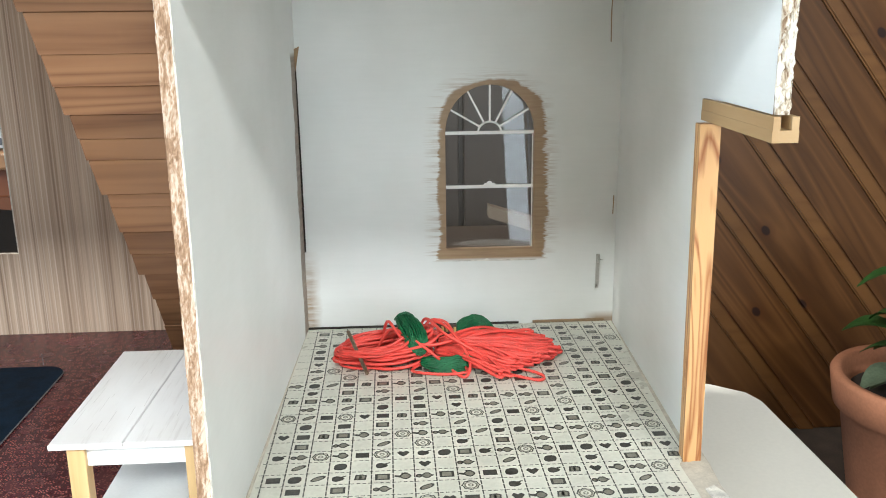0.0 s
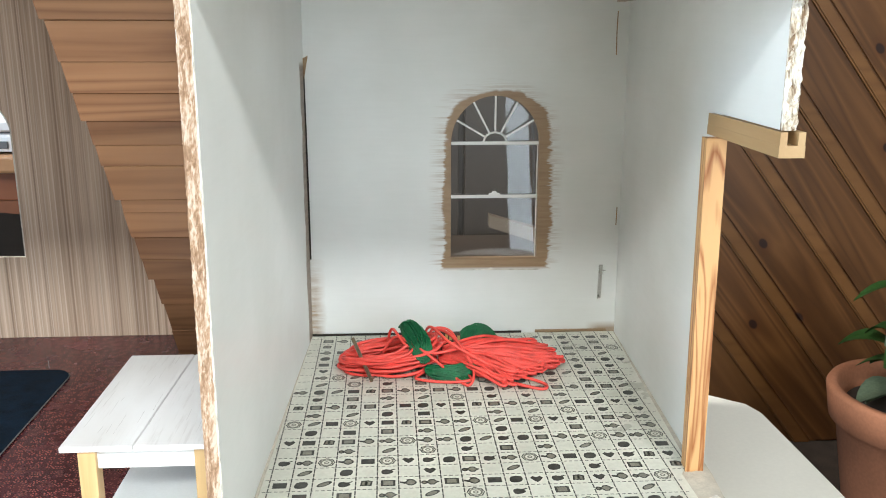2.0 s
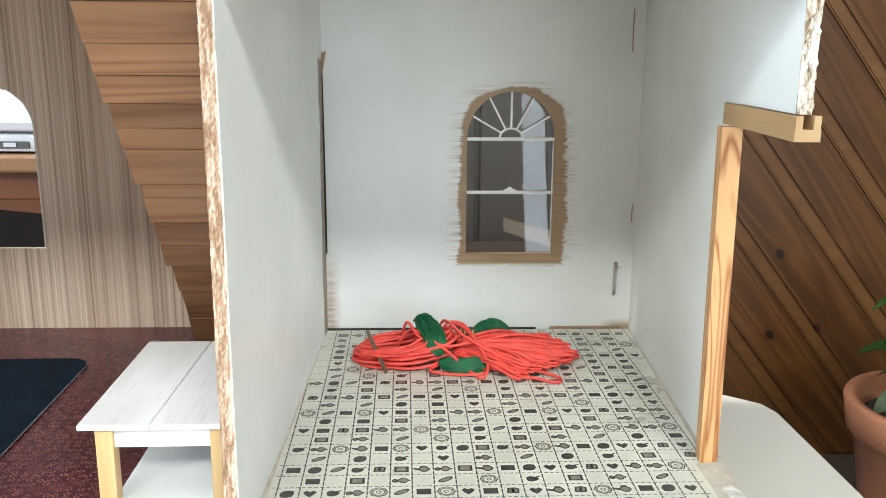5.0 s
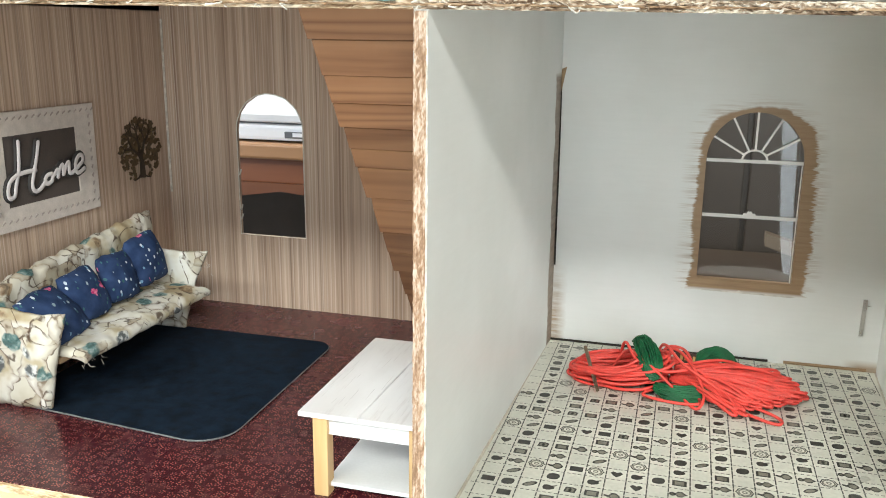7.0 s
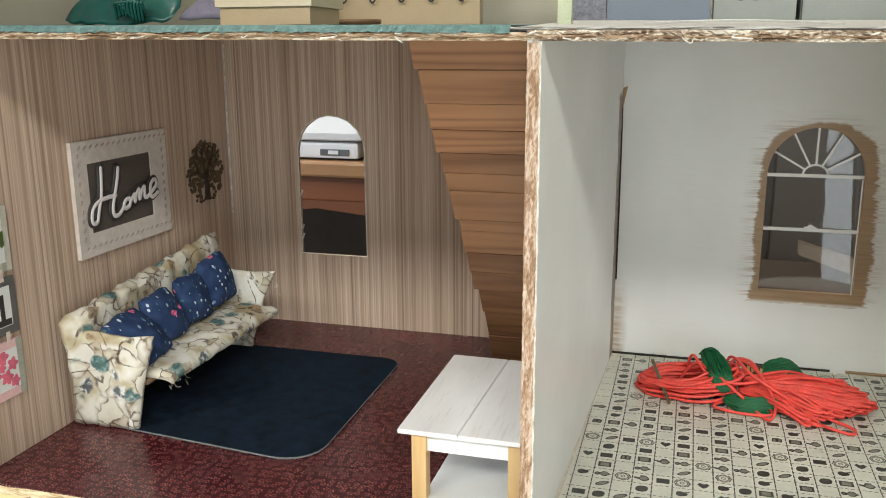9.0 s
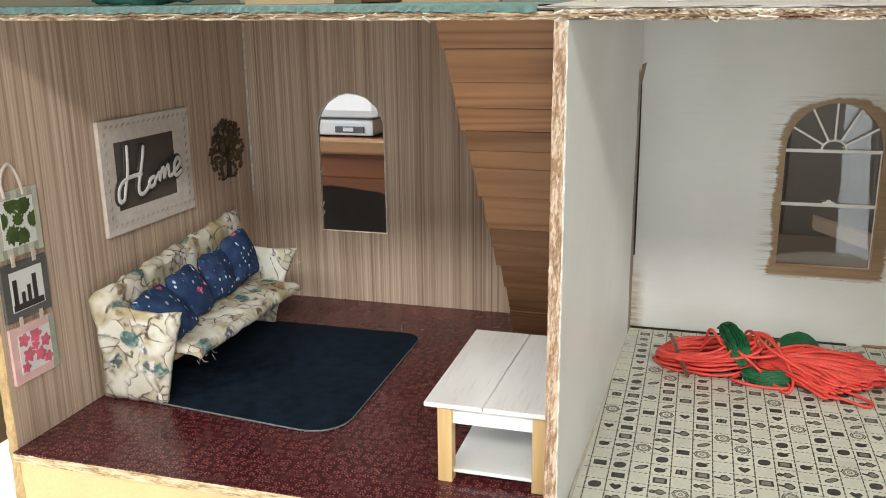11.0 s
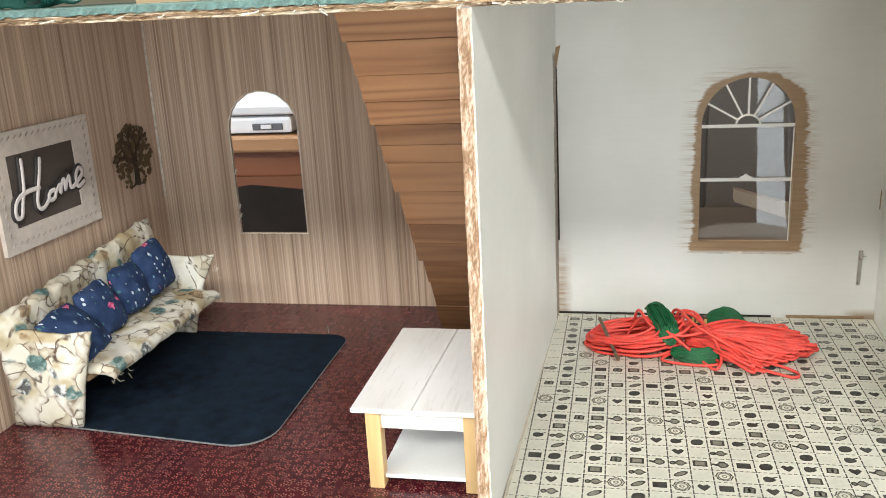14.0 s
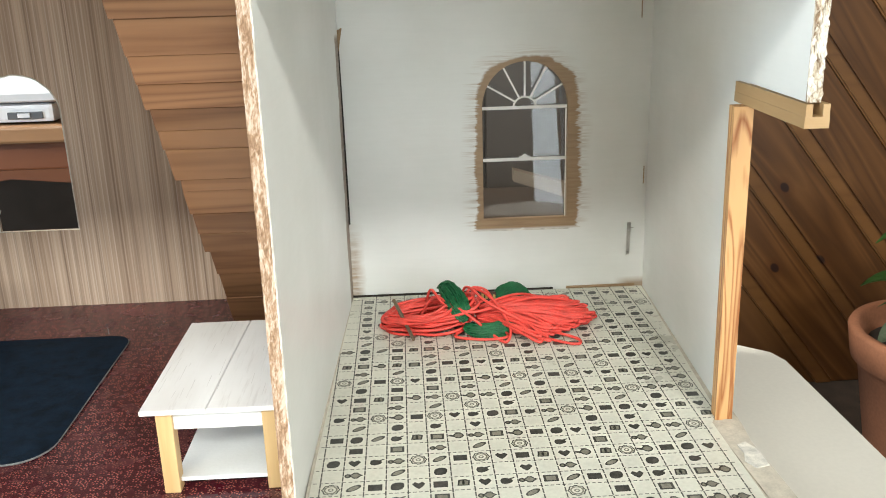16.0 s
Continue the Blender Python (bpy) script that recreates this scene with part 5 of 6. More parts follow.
# the word Home in one flowing hand
HOME = [[(0.16, 0.91), (0.15, 0.71), (0.13, 0.51), (0.08, 0.31), (0.05, 0.17), (-0.01, 0.15), (-0.03, 0.23), (0.00, 0.36), (0.08, 0.44), (0.20, 0.47), (0.35, 0.47)],
          [(0.42, 0.86), (0.38, 0.65), (0.33, 0.46), (0.29, 0.28), (0.31, 0.18), (0.38, 0.18), (0.47, 0.28)],
          [(0.56, 0.37), (0.50, 0.36), (0.46, 0.29), (0.49, 0.24), (0.55, 0.26), (0.58, 0.33), (0.62, 0.38)],
          [(0.62, 0.38), (0.65, 0.41), (0.65, 0.30), (0.68, 0.41), (0.73, 0.47), (0.73, 0.32), (0.77, 0.43), (0.82, 0.49), (0.82, 0.34), (0.86, 0.32)],
          [(0.86, 0.32), (0.95, 0.39), (1.03, 0.47), (1.03, 0.55), (0.98, 0.56), (0.93, 0.48), (0.92, 0.35), (0.96, 0.30), (1.05, 0.35)]]
script("letter_outline", HOME, 0.0033, 0.0030, LETTERDARK)
script("letters", HOME, 0.0016, 0.0041, LETTER)

# round tree cut-out
medal = thing("tree_plaque", (WX, 0.659, 0.114), "brown laser-cut tree of life plaque on the striped wall", "wall plaque")
tc, tz = 0.6590, 0.1410
trg = random.Random(31)
bm = bmesh.new()
for i in range(300):
    a, r = trg.uniform(0, 2 * math.pi), math.sqrt(trg.random())
    y, z = tc + 0.0268 * r * math.cos(a), tz + 0.0262 * r * math.sin(a)
    if z < tz - 0.012 and abs(y - tc) < 0.007 + 0.2 * (tz - 0.012 - z):
        continue
    s = trg.uniform(0.0010, 0.0023)
    t = trg.uniform(0, 6)
    wall = [(y + s * math.cos(t + k) * (1.5 if n % 2 else 0.7), z + s * math.sin(t + k)) for n, k in enumerate((0, 1.6, 3.1, 4.7))]
    prism([(WX + 0.0006, p, q) for p, q in wall], (0.0007 + trg.random() * 0.0004, 0, 0), bm)
part("foliage", bm, TREEWOOD, medal, "tan pierced leaves")["kind"] = "stuff"
bm = bmesh.new()


def branch(y, z, ang, ln, r, depth):
    pts, a = [(WX + 0.0016, y, z)], ang
    for i in range(4):
        a += trg.uniform(-0.22, 0.22)
        y += ln / 4 * math.cos(a)
        z += ln / 4 * math.sin(a)
        pts.append((WX + 0.0016, y, z))
    if ((y - tc) / 0.027) ** 2 + ((z - tz) / 0.0265) ** 2 > 1.02:
        return
    tube(pts, r, 5, bm, False, 0.6)
    if depth:
        for d in ((-0.55, 0.5) if depth % 2 else (-0.65, 0.0, 0.6)):
            branch(y, z, a + d + trg.uniform(-0.15, 0.15), ln * 0.72, r * 0.62, depth - 1)


branch(tc, tz - 0.0225, math.pi / 2, 0.0175, 0.0026, 4)
for d in (-1, 1):
    tube(smooth_path([(WX + 0.0014, tc, tz - 0.017), (WX + 0.0014, tc + d * 0.004, tz - 0.0215), (WX + 0.0014, tc + d * 0.011, tz - 0.0235)], 5), 0.0012, 5, bm, False, 0.4)
part("trunk", bm, TREE, medal, "dark trunk and branches")

# string of three little pictures
MATPALE = plain("pale_striped_mat", (0.50, 0.48, 0.41), 0.7, 0.15, 120)
MATWHITE = plain("off_white_print", (0.68, 0.69, 0.68), 0.6, 0.06)
LEAFPRINT = plain("monstera_green_print", (0.055, 0.085, 0.022), 0.6, 0.4, 150)
PINK = plain("pink_print", (0.62, 0.13, 0.20), 0.6, 0.3, 120)
PALEPINK = plain("pale_pink_print", (0.70, 0.45, 0.45), 0.6, 0.12, 120)
FRAMEDARK = plain("charcoal_frame", (0.10, 0.098, 0.096), 0.5, 0.2)
RIBBON = plain("pale_ribbon", (0.60, 0.50, 0.44), 0.7, 0.1)
PA, PB = 0.4000, 0.4365


def plaque(z0, z1, edge, face, label):
    t = thing("hanging_picture", (WX, (PA + PB) / 2, z0), label, "picture", "pictures on a ribbon")
    part("back_block", wall_box(PA, PB, z0, z1, 0.0004, 0.0024, 0.0004), edge, t)
    part("print", wall_box(PA + 0.0055, PB - 0.0050, z0 + 0.0055, z1 - 0.0050, 0.0024, 0.0027), face, t)
    return t


p1 = plaque(0.1150, 0.1535, MATPALE, MATWHITE, "small picture of green leaves in a pale striped mount")
p2 = plaque(0.0770, 0.1115, FRAMEDARK, MATWHITE, "small picture with dark upright shapes in a charcoal frame")
p3 = plaque(0.0385, 0.0735, PALEPINK, MATWHITE, "small picture of pink petals in a pale mount")
for n, (cy, cz, s, a) in enumerate(((0.4125, 0.1445, 0.0075, 0.6), (0.4245, 0.1420, 0.0080, 2.2), (0.4110, 0.1290, 0.0076, -0.5), (0.4225, 0.1265, 0.0072, 3.6), (0.4180, 0.1350, 0.0055, 1.4), (0.4080, 0.1370, 0.0060, 3.0), (0.4280, 0.1340, 0.0060, 0.2))):
    pts = []
    for i in range(22):
        t = 2 * math.pi * i / 22
        r = s * (0.62 + 0.38 * math.cos(t)) * (1.0 if i % 2 else 0.62) + s * 0.18
        pts.append((min(max(cy + r * math.cos(t + a), PA + 0.0058), PB - 0.0053), min(max(cz + r * math.sin(t + a), 0.1208), 0.1482)))
    part("leaf_print", wall_poly(pts, 0.0027, 0.00285 + n * 0.00007), LEAFPRINT, p1)
part("dark_bar", wall_box(0.4062, 0.4305, 0.0830, 0.0868, 0.0027, 0.0029), LETTERDARK, p2)
for cy, w, h in ((0.4092, 0.0021, 0.0150), (0.4150, 0.0017, 0.0065), (0.4198, 0.0018, 0.0098), (0.4248, 0.0021, 0.0152)):
    part("dark_bar", wall_box(cy - w, cy + w * 0.6, 0.0868, 0.0868 + h, 0.0027, 0.0029), LETTERDARK, p2)
for n, (cy, cz, s) in enumerate(((0.410, 0.0645, 0.0050), (0.4195, 0.0650, 0.0054), (0.4270, 0.0590, 0.0046), (0.4125, 0.0545, 0.0052), (0.4215, 0.0520, 0.0050), (0.4090, 0.0475, 0.0038), (0.4275, 0.0480, 0.0040), (0.4180, 0.0588, 0.0034))):
    s *= 0.80
    pts = [(cy + s * (1 + 0.25 * math.cos(5 * t)) * math.cos(t), cz + s * (1 + 0.25 * math.cos(5 * t)) * math.sin(t)) for t in (2 * math.pi * i / 20 for i in range(20))]
    pts = [(min(max(y, PA + 0.0058), PB - 0.0053), min(max(z, 0.0442), 0.0683)) for y, z in pts]
    part("petal_print", wall_poly(pts, 0.0027, 0.00285 + n * 0.00007), PINK, p3)
MATSTRIPE = plain("grey_green_stripe", (0.33, 0.34, 0.28), 0.7, 0.15, 120)
for y in (PA + 0.0035, PA + 0.0115, PA + 0.0200, PA + 0.0285):
    part("mount_stripe", wall_box(y, y + 0.0036, 0.1485, 0.1533, 0.0024, 0.0026), MATSTRIPE, p1)
    part("mount_stripe", wall_box(y, y + 0.0036, 0.1152, 0.1205, 0.0024, 0.0026), MATSTRIPE, p1)
part("mount_stripe", wall_box(PB - 0.0050, PB - 0.0003, 0.0388, 0.0732, 0.0024, 0.0026), MATSTRIPE, p3, "grey green side of the mount")
for z0, z1 in ((0.1115, 0.1150), (0.0735, 0.0770)):
    for y in (PA + 0.010, PA + 0.0265):
        part("ribbon", wall_box(y - 0.0014, y + 0.0014, z0 - 0.002, z1 + 0.002, 0.0025, 0.0030), RIBBON, p2 if z0 > 0.1 else p3)
loop = smooth_path([(WX + 0.0028, PA + 0.010, 0.150), (WX + 0.0015, PA + 0.0105, 0.161), (WX + 0.001, PA + 0.0175, 0.1685), (WX + 0.001, PA + 0.0235, 0.162), (WX + 0.0028, PA + 0.0245, 0.150)], 8)
part("hanging_loop", tube(loop, 0.0010, 6), RIBBON, p1)
part("corner_strip", tube([(XL + 0.0012, BACK - 0.001, 0.100), (XL + 0.0010, BACK - 0.001, 0.16), (XL + 0.0014, BACK - 0.001, TOPZ)], 0.0009, 5), WHITEPAPER, house, "white torn paper seam in the corner")
lwo = arch(-0.3560, -0.2960, 0.067, 0.186, 30)
bm = tube([(x + rng.uniform(-0.0003, 0.0003), BACK - 0.0001, z + rng.uniform(-0.0003, 0.0003)) for x, z in lwo], 0.0005, 5, None, True)
part("cut_edge", bm, WHITEPAPER, house, "white cut paper edge of the window hole")
for z in (0.080, 0.088, 0.118):
    part("paper_shred", tube(smooth_path([(-0.3555, BACK, z), (-0.3535, BACK - 0.002, z + 0.002), (-0.3525, BACK - 0.002, z + 0.005)], 4), 0.0007, 4), WHITEPAPER, house)

# ---- skein of cord on the vinyl ----
cr = random.Random(17)
skein = thing("cord_skein", (0.01, 0.625, 0.001), "loose skein of coral red rattail cord knotted in the middle", "cord")
KX, KY = 0.0100, 0.6270
RC = 0.00118


def strand(end, spread, lift, k):
    """One loop from the knot out to an end and back."""
    ex, ey = end
    d = Vector((ex - KX, ey - KY, 0))
    n = Vector((-d.y, d.x, 0)).normalized()
    z0 = 0.005 + k * 0.011
    z1 = RC + 0.0012 + lift
    a = Vector((KX, KY, z0)) + n * cr.uniform(-0.006, 0.006)
    c = Vector((KX, KY, z0 - 0.001)) + n * cr.uniform(-0.006, 0.006)
    m1 = Vector((KX, KY, 0)) + d * 0.55 + n * spread + Vector((0, 0, max(z1, z0 * 0.9 + lift * 0.5)))
    m2 = Vector((KX, KY, 0)) + d * 0.55 - n * spread + Vector((0, 0, max(z1, z0 * 0.8 + lift * 0.4)))
    tip1 = Vector((KX, KY, 0)) + d * 0.95 + n * spread * 0.7 + Vector((0, 0, z1))
    tip2 = Vector((KX, KY, 0)) + d * 0.95 - n * spread * 0.7 + Vector((0, 0, z1))
    tip = Vector((ex, ey, z1))
    pts = [a, m1, tip1, tip, tip2, m2, c]
    for p in pts[1:-1]:
        p += Vector((cr.uniform(-0.0015, 0.0015), cr.uniform(-0.0015, 0.0015), cr.uniform(0, 0.001)))
        p.z = max(p.z, RC + 0.001)
    return smooth_path(pts, 7)


for i in range(64):
    f = i / 63
    end = (0.052 + 0.040 * math.sin(math.pi * min(1.0, 0.12 + f * 0.95)) + cr.uniform(-0.005, 0.002), 0.654 - 0.064 * f + cr.uniform(-0.003, 0.003))
    bm = tube(strand(end, cr.uniform(0.001, 0.0045), 0.010 * cr.random() * (1 - 0.4 * f), cr.random() * (1.15 - 0.5 * f)), RC * cr.uniform(0.8, 1.0), 6)
    part("cord_loop", bm, CORAL, skein, "", True)
for i in range(44):
    f = i / 43
    rx, ry = cr.uniform(0.024, 0.034), cr.uniform(0.011, 0.020)
    cx, cy = -0.060 + rx + cr.uniform(-0.002, 0.004), 0.634 + cr.uniform(-0.006, 0.007)
    turn, base = cr.uniform(-0.30, 0.15), 0.002 + 0.015 * f
    pts = []
    for j in range(18):
        a = 2 * math.pi * j / 18
        p, q = rx * math.cos(a), ry * math.sin(a)
        k = 1 + 0.10 * math.sin(3 * a + i * 1.7)
        rise = max(0.0, math.cos(a)) ** 2 * 0.008 * cr.uniform(0.5, 1.0)
        pts.append((cx + k * (p * math.cos(turn) - q * math.sin(turn)), cy + k * (p * math.sin(turn) + q * math.cos(turn)), max(RC + 0.001, base * (0.55 + 0.45 * abs(math.cos(a / 2))) + rise)))
    part("cord_loop", tube(smooth_path(pts, 3, True), RC * cr.uniform(0.85, 1.0), 6, None, True), CORAL, skein, "", True)
for pts in ([(0.015, 0.616, 0.004), (0.045, 0.597, 0.004), (0.070, 0.584, 0.0023), (0.0750, 0.590, 0.0026), (0.062, 0.600, 0.004), (0.03, 0.618, 0.004)],
            [(0.008, 0.634, 0.006), (0.000, 0.640, 0.018), (0.004, 0.645, 0.024), (0.014, 0.648, 0.022), (0.020, 0.640, 0.016), (0.024, 0.630, 0.006)],
            [(-0.004, 0.614, 0.004), (-0.010, 0.604, 0.003), (0.010, 0.597, 0.003), (0.026, 0.598, 0.004), (0.022, 0.612, 0.005)],
            [(-0.034, 0.640, 0.006), (-0.024, 0.634, 0.022), (-0.010, 0.618, 0.021), (0.006, 0.606, 0.012), (0.010, 0.614, 0.004)],
            [(-0.030, 0.650, 0.006), (-0.026, 0.640, 0.026), (-0.016, 0.622, 0.020), (0.002, 0.612, 0.018), (0.024, 0.620, 0.018), (0.034, 0.624, 0.006)],
            [(0.000, 0.640, 0.006), (0.006, 0.638, 0.025), (0.018, 0.622, 0.023), (0.028, 0.604, 0.009), (0.024, 0.592, 0.0025), (0.014, 0.606, 0.004)],
            [(-0.006, 0.648, 0.006), (0.000, 0.640, 0.027), (0.012, 0.618, 0.024), (0.024, 0.612, 0.018), (0.040, 0.606, 0.010), (0.044, 0.612, 0.004)]):
    part("cord_loop", tube(smooth_path(pts, 9), RC * 0.9, 6), CORAL, skein, "", True)


def floss(name_pts, count, spread, label):
    t = thing("floss_skein", (name_pts[0][0], name_pts[0][1], 0.001), label, "embroidery floss", "green floss skeins")
    base = smooth_path(name_pts, 8)
    for i in range(count):
        a, r = cr.uniform(0, 2 * math.pi), math.sqrt(cr.random()) * spread
        off = Vector((math.cos(a) * r, math.sin(a) * r * 0.6, math.sin(a) * r * 0.8))
        n = len(base)
        pts = []
        for j, p in enumerate(base):
            k = 0.35 + 0.65 * math.sin(math.pi * j / (n - 1)) ** 0.6
            q = p + off * k + Vector((math.sin(j * 1.3 + i), math.cos(j * 1.1 + i * 2), math.sin(j * 0.9 + i * 3))) * 0.0002
            q.z = max(q.z, 0.0016)
            pts.append(q)
        part("strand", tube(pts, 0.00062, 5), GREEN, t, "", True)
    return t


floss([(-0.0155, 0.643, 0.0270), (-0.0130, 0.635, 0.0262), (-0.0090, 0.624, 0.0228), (-0.0060, 0.615, 0.0190), (-0.0045, 0.611, 0.0150)], 110, 0.0080, "emerald green floss skein tied tightly over the red cord")
floss([(-0.0020, 0.610, 0.0070), (0.0060, 0.605, 0.0060), (0.0160, 0.604, 0.0060), (0.0270, 0.608, 0.0070), (0.0330, 0.616, 0.0080)], 70, 0.0062, "emerald green floss skein lying under the red cord")
floss([(0.0200, 0.652, 0.0080), (0.0290, 0.662, 0.0140), (0.0380, 0.666, 0.0155), (0.0460, 0.663, 0.0120), (0.0500, 0.656, 0.0060)], 60, 0.0048, "emerald green floss loop behind the red cord")
part("tie", tube(smooth_path([(-0.021, 0.643, 0.026), (-0.018, 0.640, 0.0305), (-0.013, 0.640, 0.0315), (-0.010, 0.644, 0.028)], 6), 0.0009, 5), GREEN, skein, "dark green tie", True)
band = thing("floss_label", (0.015, 0.643, 0.012), "dark brown paper band with gold print on the skein", "label")
part("band", prism([(0.0085, 0.6440, 0.0060), (0.0225, 0.6390, 0.0060), (0.0225, 0.6440, 0.0205), (0.0085, 0.6490, 0.0205)], (0.0002, 0.0006, 0)), LABEL, band)
for i in range(4):
    x = 0.0120 + i * 0.0028
    y = 0.6474 - (x - 0.0085) * 0.357
    part("gold_bar", prism([(x, y - 0.0006, 0.0155), (x + 0.0017, y - 0.0012, 0.0155), (x + 0.0017, y - 0.0002, 0.0190), (x, y + 0.0004, 0.0190)], (0, -0.0002, 0)), GOLD, band)
needle = thing("metal_pin", (-0.055, 0.635, 0.002), "dull metal tube lying across the red cord", "pin")
part("shaft", tube([(-0.0535, 0.638, 0.0200), (-0.0400, 0.600, 0.0040)], 0.0013, 8), plain("tarnished_brass", (0.20, 0.15, 0.10), 0.4, 0.3, 200, 900, 0.1, 0.6), needle)

# ---- upper storey, as far as its floor edge shows ----
UPWALL = plain("cream_upstairs_wall", (0.43, 0.39, 0.31), 0.7, 0.08, 20)


def upper_z(y):
    return TOPZ + 0.0060 + (y - FRONT) / (BACK - FRONT) * 0.006


bm = bmesh.new()
n = 150
front_low, front_top, back_top = [], [], []
for i in range(n + 1):
    x = XL - T + (XL * -1 + T - 0.112) * i / n
    dz = (-0.02 - x) * 0.0095
    front_low.append(bm.verts.new((x, FRONT - 0.0012 - rng.random() * 0.001, TOPZ + 0.0026 + dz + rng.random() * 0.0010)))
    front_top.append(bm.verts.new((x, FRONT + 0.0002, upper_z(FRONT) + dz + rng.random() * 0.0003)))
    back_top.append(bm.verts.new((x, BACK, upper_z(BACK) + dz)))
for i in range(n):
    bm.faces.new((front_low[i], front_low[i + 1], front_top[i + 1], front_top[i]))
    bm.faces.new((front_top[i], front_top[i + 1], back_top[i + 1], back_top[i]))
part("upper_carpet", bm, TEAL, house, "worn teal felt carpet on the upper floor")
bm = sag(prism([(-0.112, FRONT + 0.001, TOPZ + 0.0040), (0.1445, FRONT + 0.001, TOPZ + 0.0040), (0.1445, FRONT + 0.001, TOPZ + 0.0052), (-0.112, FRONT + 0.001, TOPZ + 0.0052)], (0, 0.303, 0.005)))
part("upper_floor", bm, GREYSHEET, house, "grey white sheet on the upper floor")
bm = ragged(-0.112, 0.1445, FRONT + 0.0004, TOPZ + 0.0046, TOPZ + 0.0055, 0.0030, 0.005, rng, "x", 2)
part("upper_sheet_edge", sag(bm), GREYSHEET, house, "curling white sheet edge")
part("upper_back_wall", box(XL - T, 0.156, BACK, BACK + 0.004, TOPZ + 0.0122, TOPZ + 0.17), UPWALL, house, "cream upper back wall")
part("upper_side_wall", box(XL - T, XL, FRONT, BACK - 0.0002, TOPZ + 0.006, TOPZ + 0.17), UPWALL, house)
part("upper_side_wall", box(0.139, 0.1445, FRONT + 0.02, BACK - 0.0002, TOPZ + 0.006, TOPZ + 0.17), UPWALL, house)
part("upper_post", box(-0.1050, -0.0980, 0.4800, 0.4850, upper_z(0.48) - 0.002, TOPZ + 0.17), plain("pale_green_paint", (0.42, 0.45, 0.30), 0.6, 0.2), house, "pale green painted post")


def rest(x, y):
    return upper_z(y) + (-0.02 - x) * 0.0095


JADE = plain("dark_jade_vinyl", (0.010, 0.075, 0.062), 0.35, 0.4, 60)
pouch = thing("green_pouch", (-0.375, 0.50, rest(-0.375, 0.50)), "small dark jade vinyl pouch tied with cord on the upper floor", "pouch")
z = rest(-0.375, 0.50) + 0.0005


def pouch_at(u, v):
    return Vector((-0.4130 + u * 0.0765, 0.497 + 0.010 * v, z + 0.0035 + 0.0095 * v + 0.0010 * math.sin(u * 9))), Vector((0, 0.6, 0.8))


bm = padded(24, 10, pouch_at, lambda u, v: 0.001 + 0.0055 * rim(u, v, 0.18))
wrinkle(bm, 0.0018, 110)
part("body", bm, JADE, pouch, "", True)
for i in range(9):
    a = i * 0.7
    part("cord", tube(smooth_path([(-0.372 + 0.0022 * i, 0.492, z + 0.003 + 0.002 * math.sin(a)), (-0.370 + 0.0022 * i, 0.488, z + 0.0125), (-0.362 + 0.0012 * i, 0.492, z + 0.009 - 0.004 * math.cos(a))], 6), 0.0010, 5), JADE, pouch, "", True)
LILAC = plain("grey_lilac_cloth", (0.22, 0.20, 0.27), 0.8, 0.3, 60)
cloth = thing("folded_cloth", (-0.34, 0.58, rest(-0.34, 0.58)), "crumpled grey lilac cloth scrap on the upper floor", "cloth")
bm = padded(16, 12, lambda u, v: (Vector((-0.3740 + 0.034 * u + 0.004 * v, 0.565 + 0.02 * v, rest(-0.34, 0.58) + 0.003 + 0.022 * v)), Vector((0.2, -0.8, 0.5))), lambda u, v: 0.001 + 0.003 * rim(u, v, 0.3))
wrinkle(bm, 0.004, 60)
part("fold", bm, LILAC, cloth, "", True)
TAN = plain("tan_varnished_box", (0.42, 0.31, 0.19), 0.5, 0.12, 30)
board = thing("hook_board", (-0.26, 0.66, rest(-0.26, 0.65)), "tan wooden board with a row of dark wire hooks", "board")
zb = rest(-0.26, 0.65)
part("panel", box(-0.334, -0.186, 0.650, 0.660, zb - 0.001, zb + 0.060, 0.001), TAN, board)
for i in range(6):
    x = -0.3150 + i * 0.0225
    part("hook", tube(smooth_path([(x, 0.6485, zb + 0.026), (x + 0.0022, 0.6470, zb + 0.0165), (x + 0.0055, 0.6465, zb + 0.0170), (x + 0.0070, 0.6480, zb + 0.0240)], 5), 0.0007, 5), LETTERDARK, board)
chest = thing("tan_box", (-0.277, 0.53, rest(-0.277, 0.50)), "pale card box, tan below for its shaded underside", "box")
zk = rest(-0.277, 0.50)
# tan body colour stands in for the raised box's shaded underside
part("body", prism([(-0.3075, 0.500, zk + 0.0002), (-0.2500, 0.500, zk + 0.0002), (-0.2570, 0.560, zk + 0.0014), (-0.3200, 0.560, zk + 0.0014)], (0, 0, 0.030)), TAN, chest)
# paler band gives the box's brighter front face
part("lid", prism([(-0.3095, 0.498, zk + 0.0104), (-0.2480, 0.498, zk + 0.0104), (-0.2550, 0.562, zk + 0.0104), (-0.3220, 0.562, zk + 0.0104)], (0, 0, 0.024)), plain("pale_buff_card", (0.56, 0.47, 0.34), 0.6, 0.1, 30), chest, "paler upper band for the box's brighter front face")
button = thing("cream_disc", (-0.302, 0.640, rest(-0.302, 0.64)), "cream plastic disc with a slot propped on the upper floor", "disc")
bm = bmesh.new()
prism([(-0.302 + 0.0085 * math.cos(t), 0.6395, rest(-0.296, 0.64) + 0.0085 + 0.0085 * math.sin(t)) for t in (2 * math.pi * i / 24 for i in range(24))], (0, 0.003, 0), bm)
part("disc", bm, plain("cream_plastic", (0.72, 0.68, 0.50), 0.4, 0.06), button)
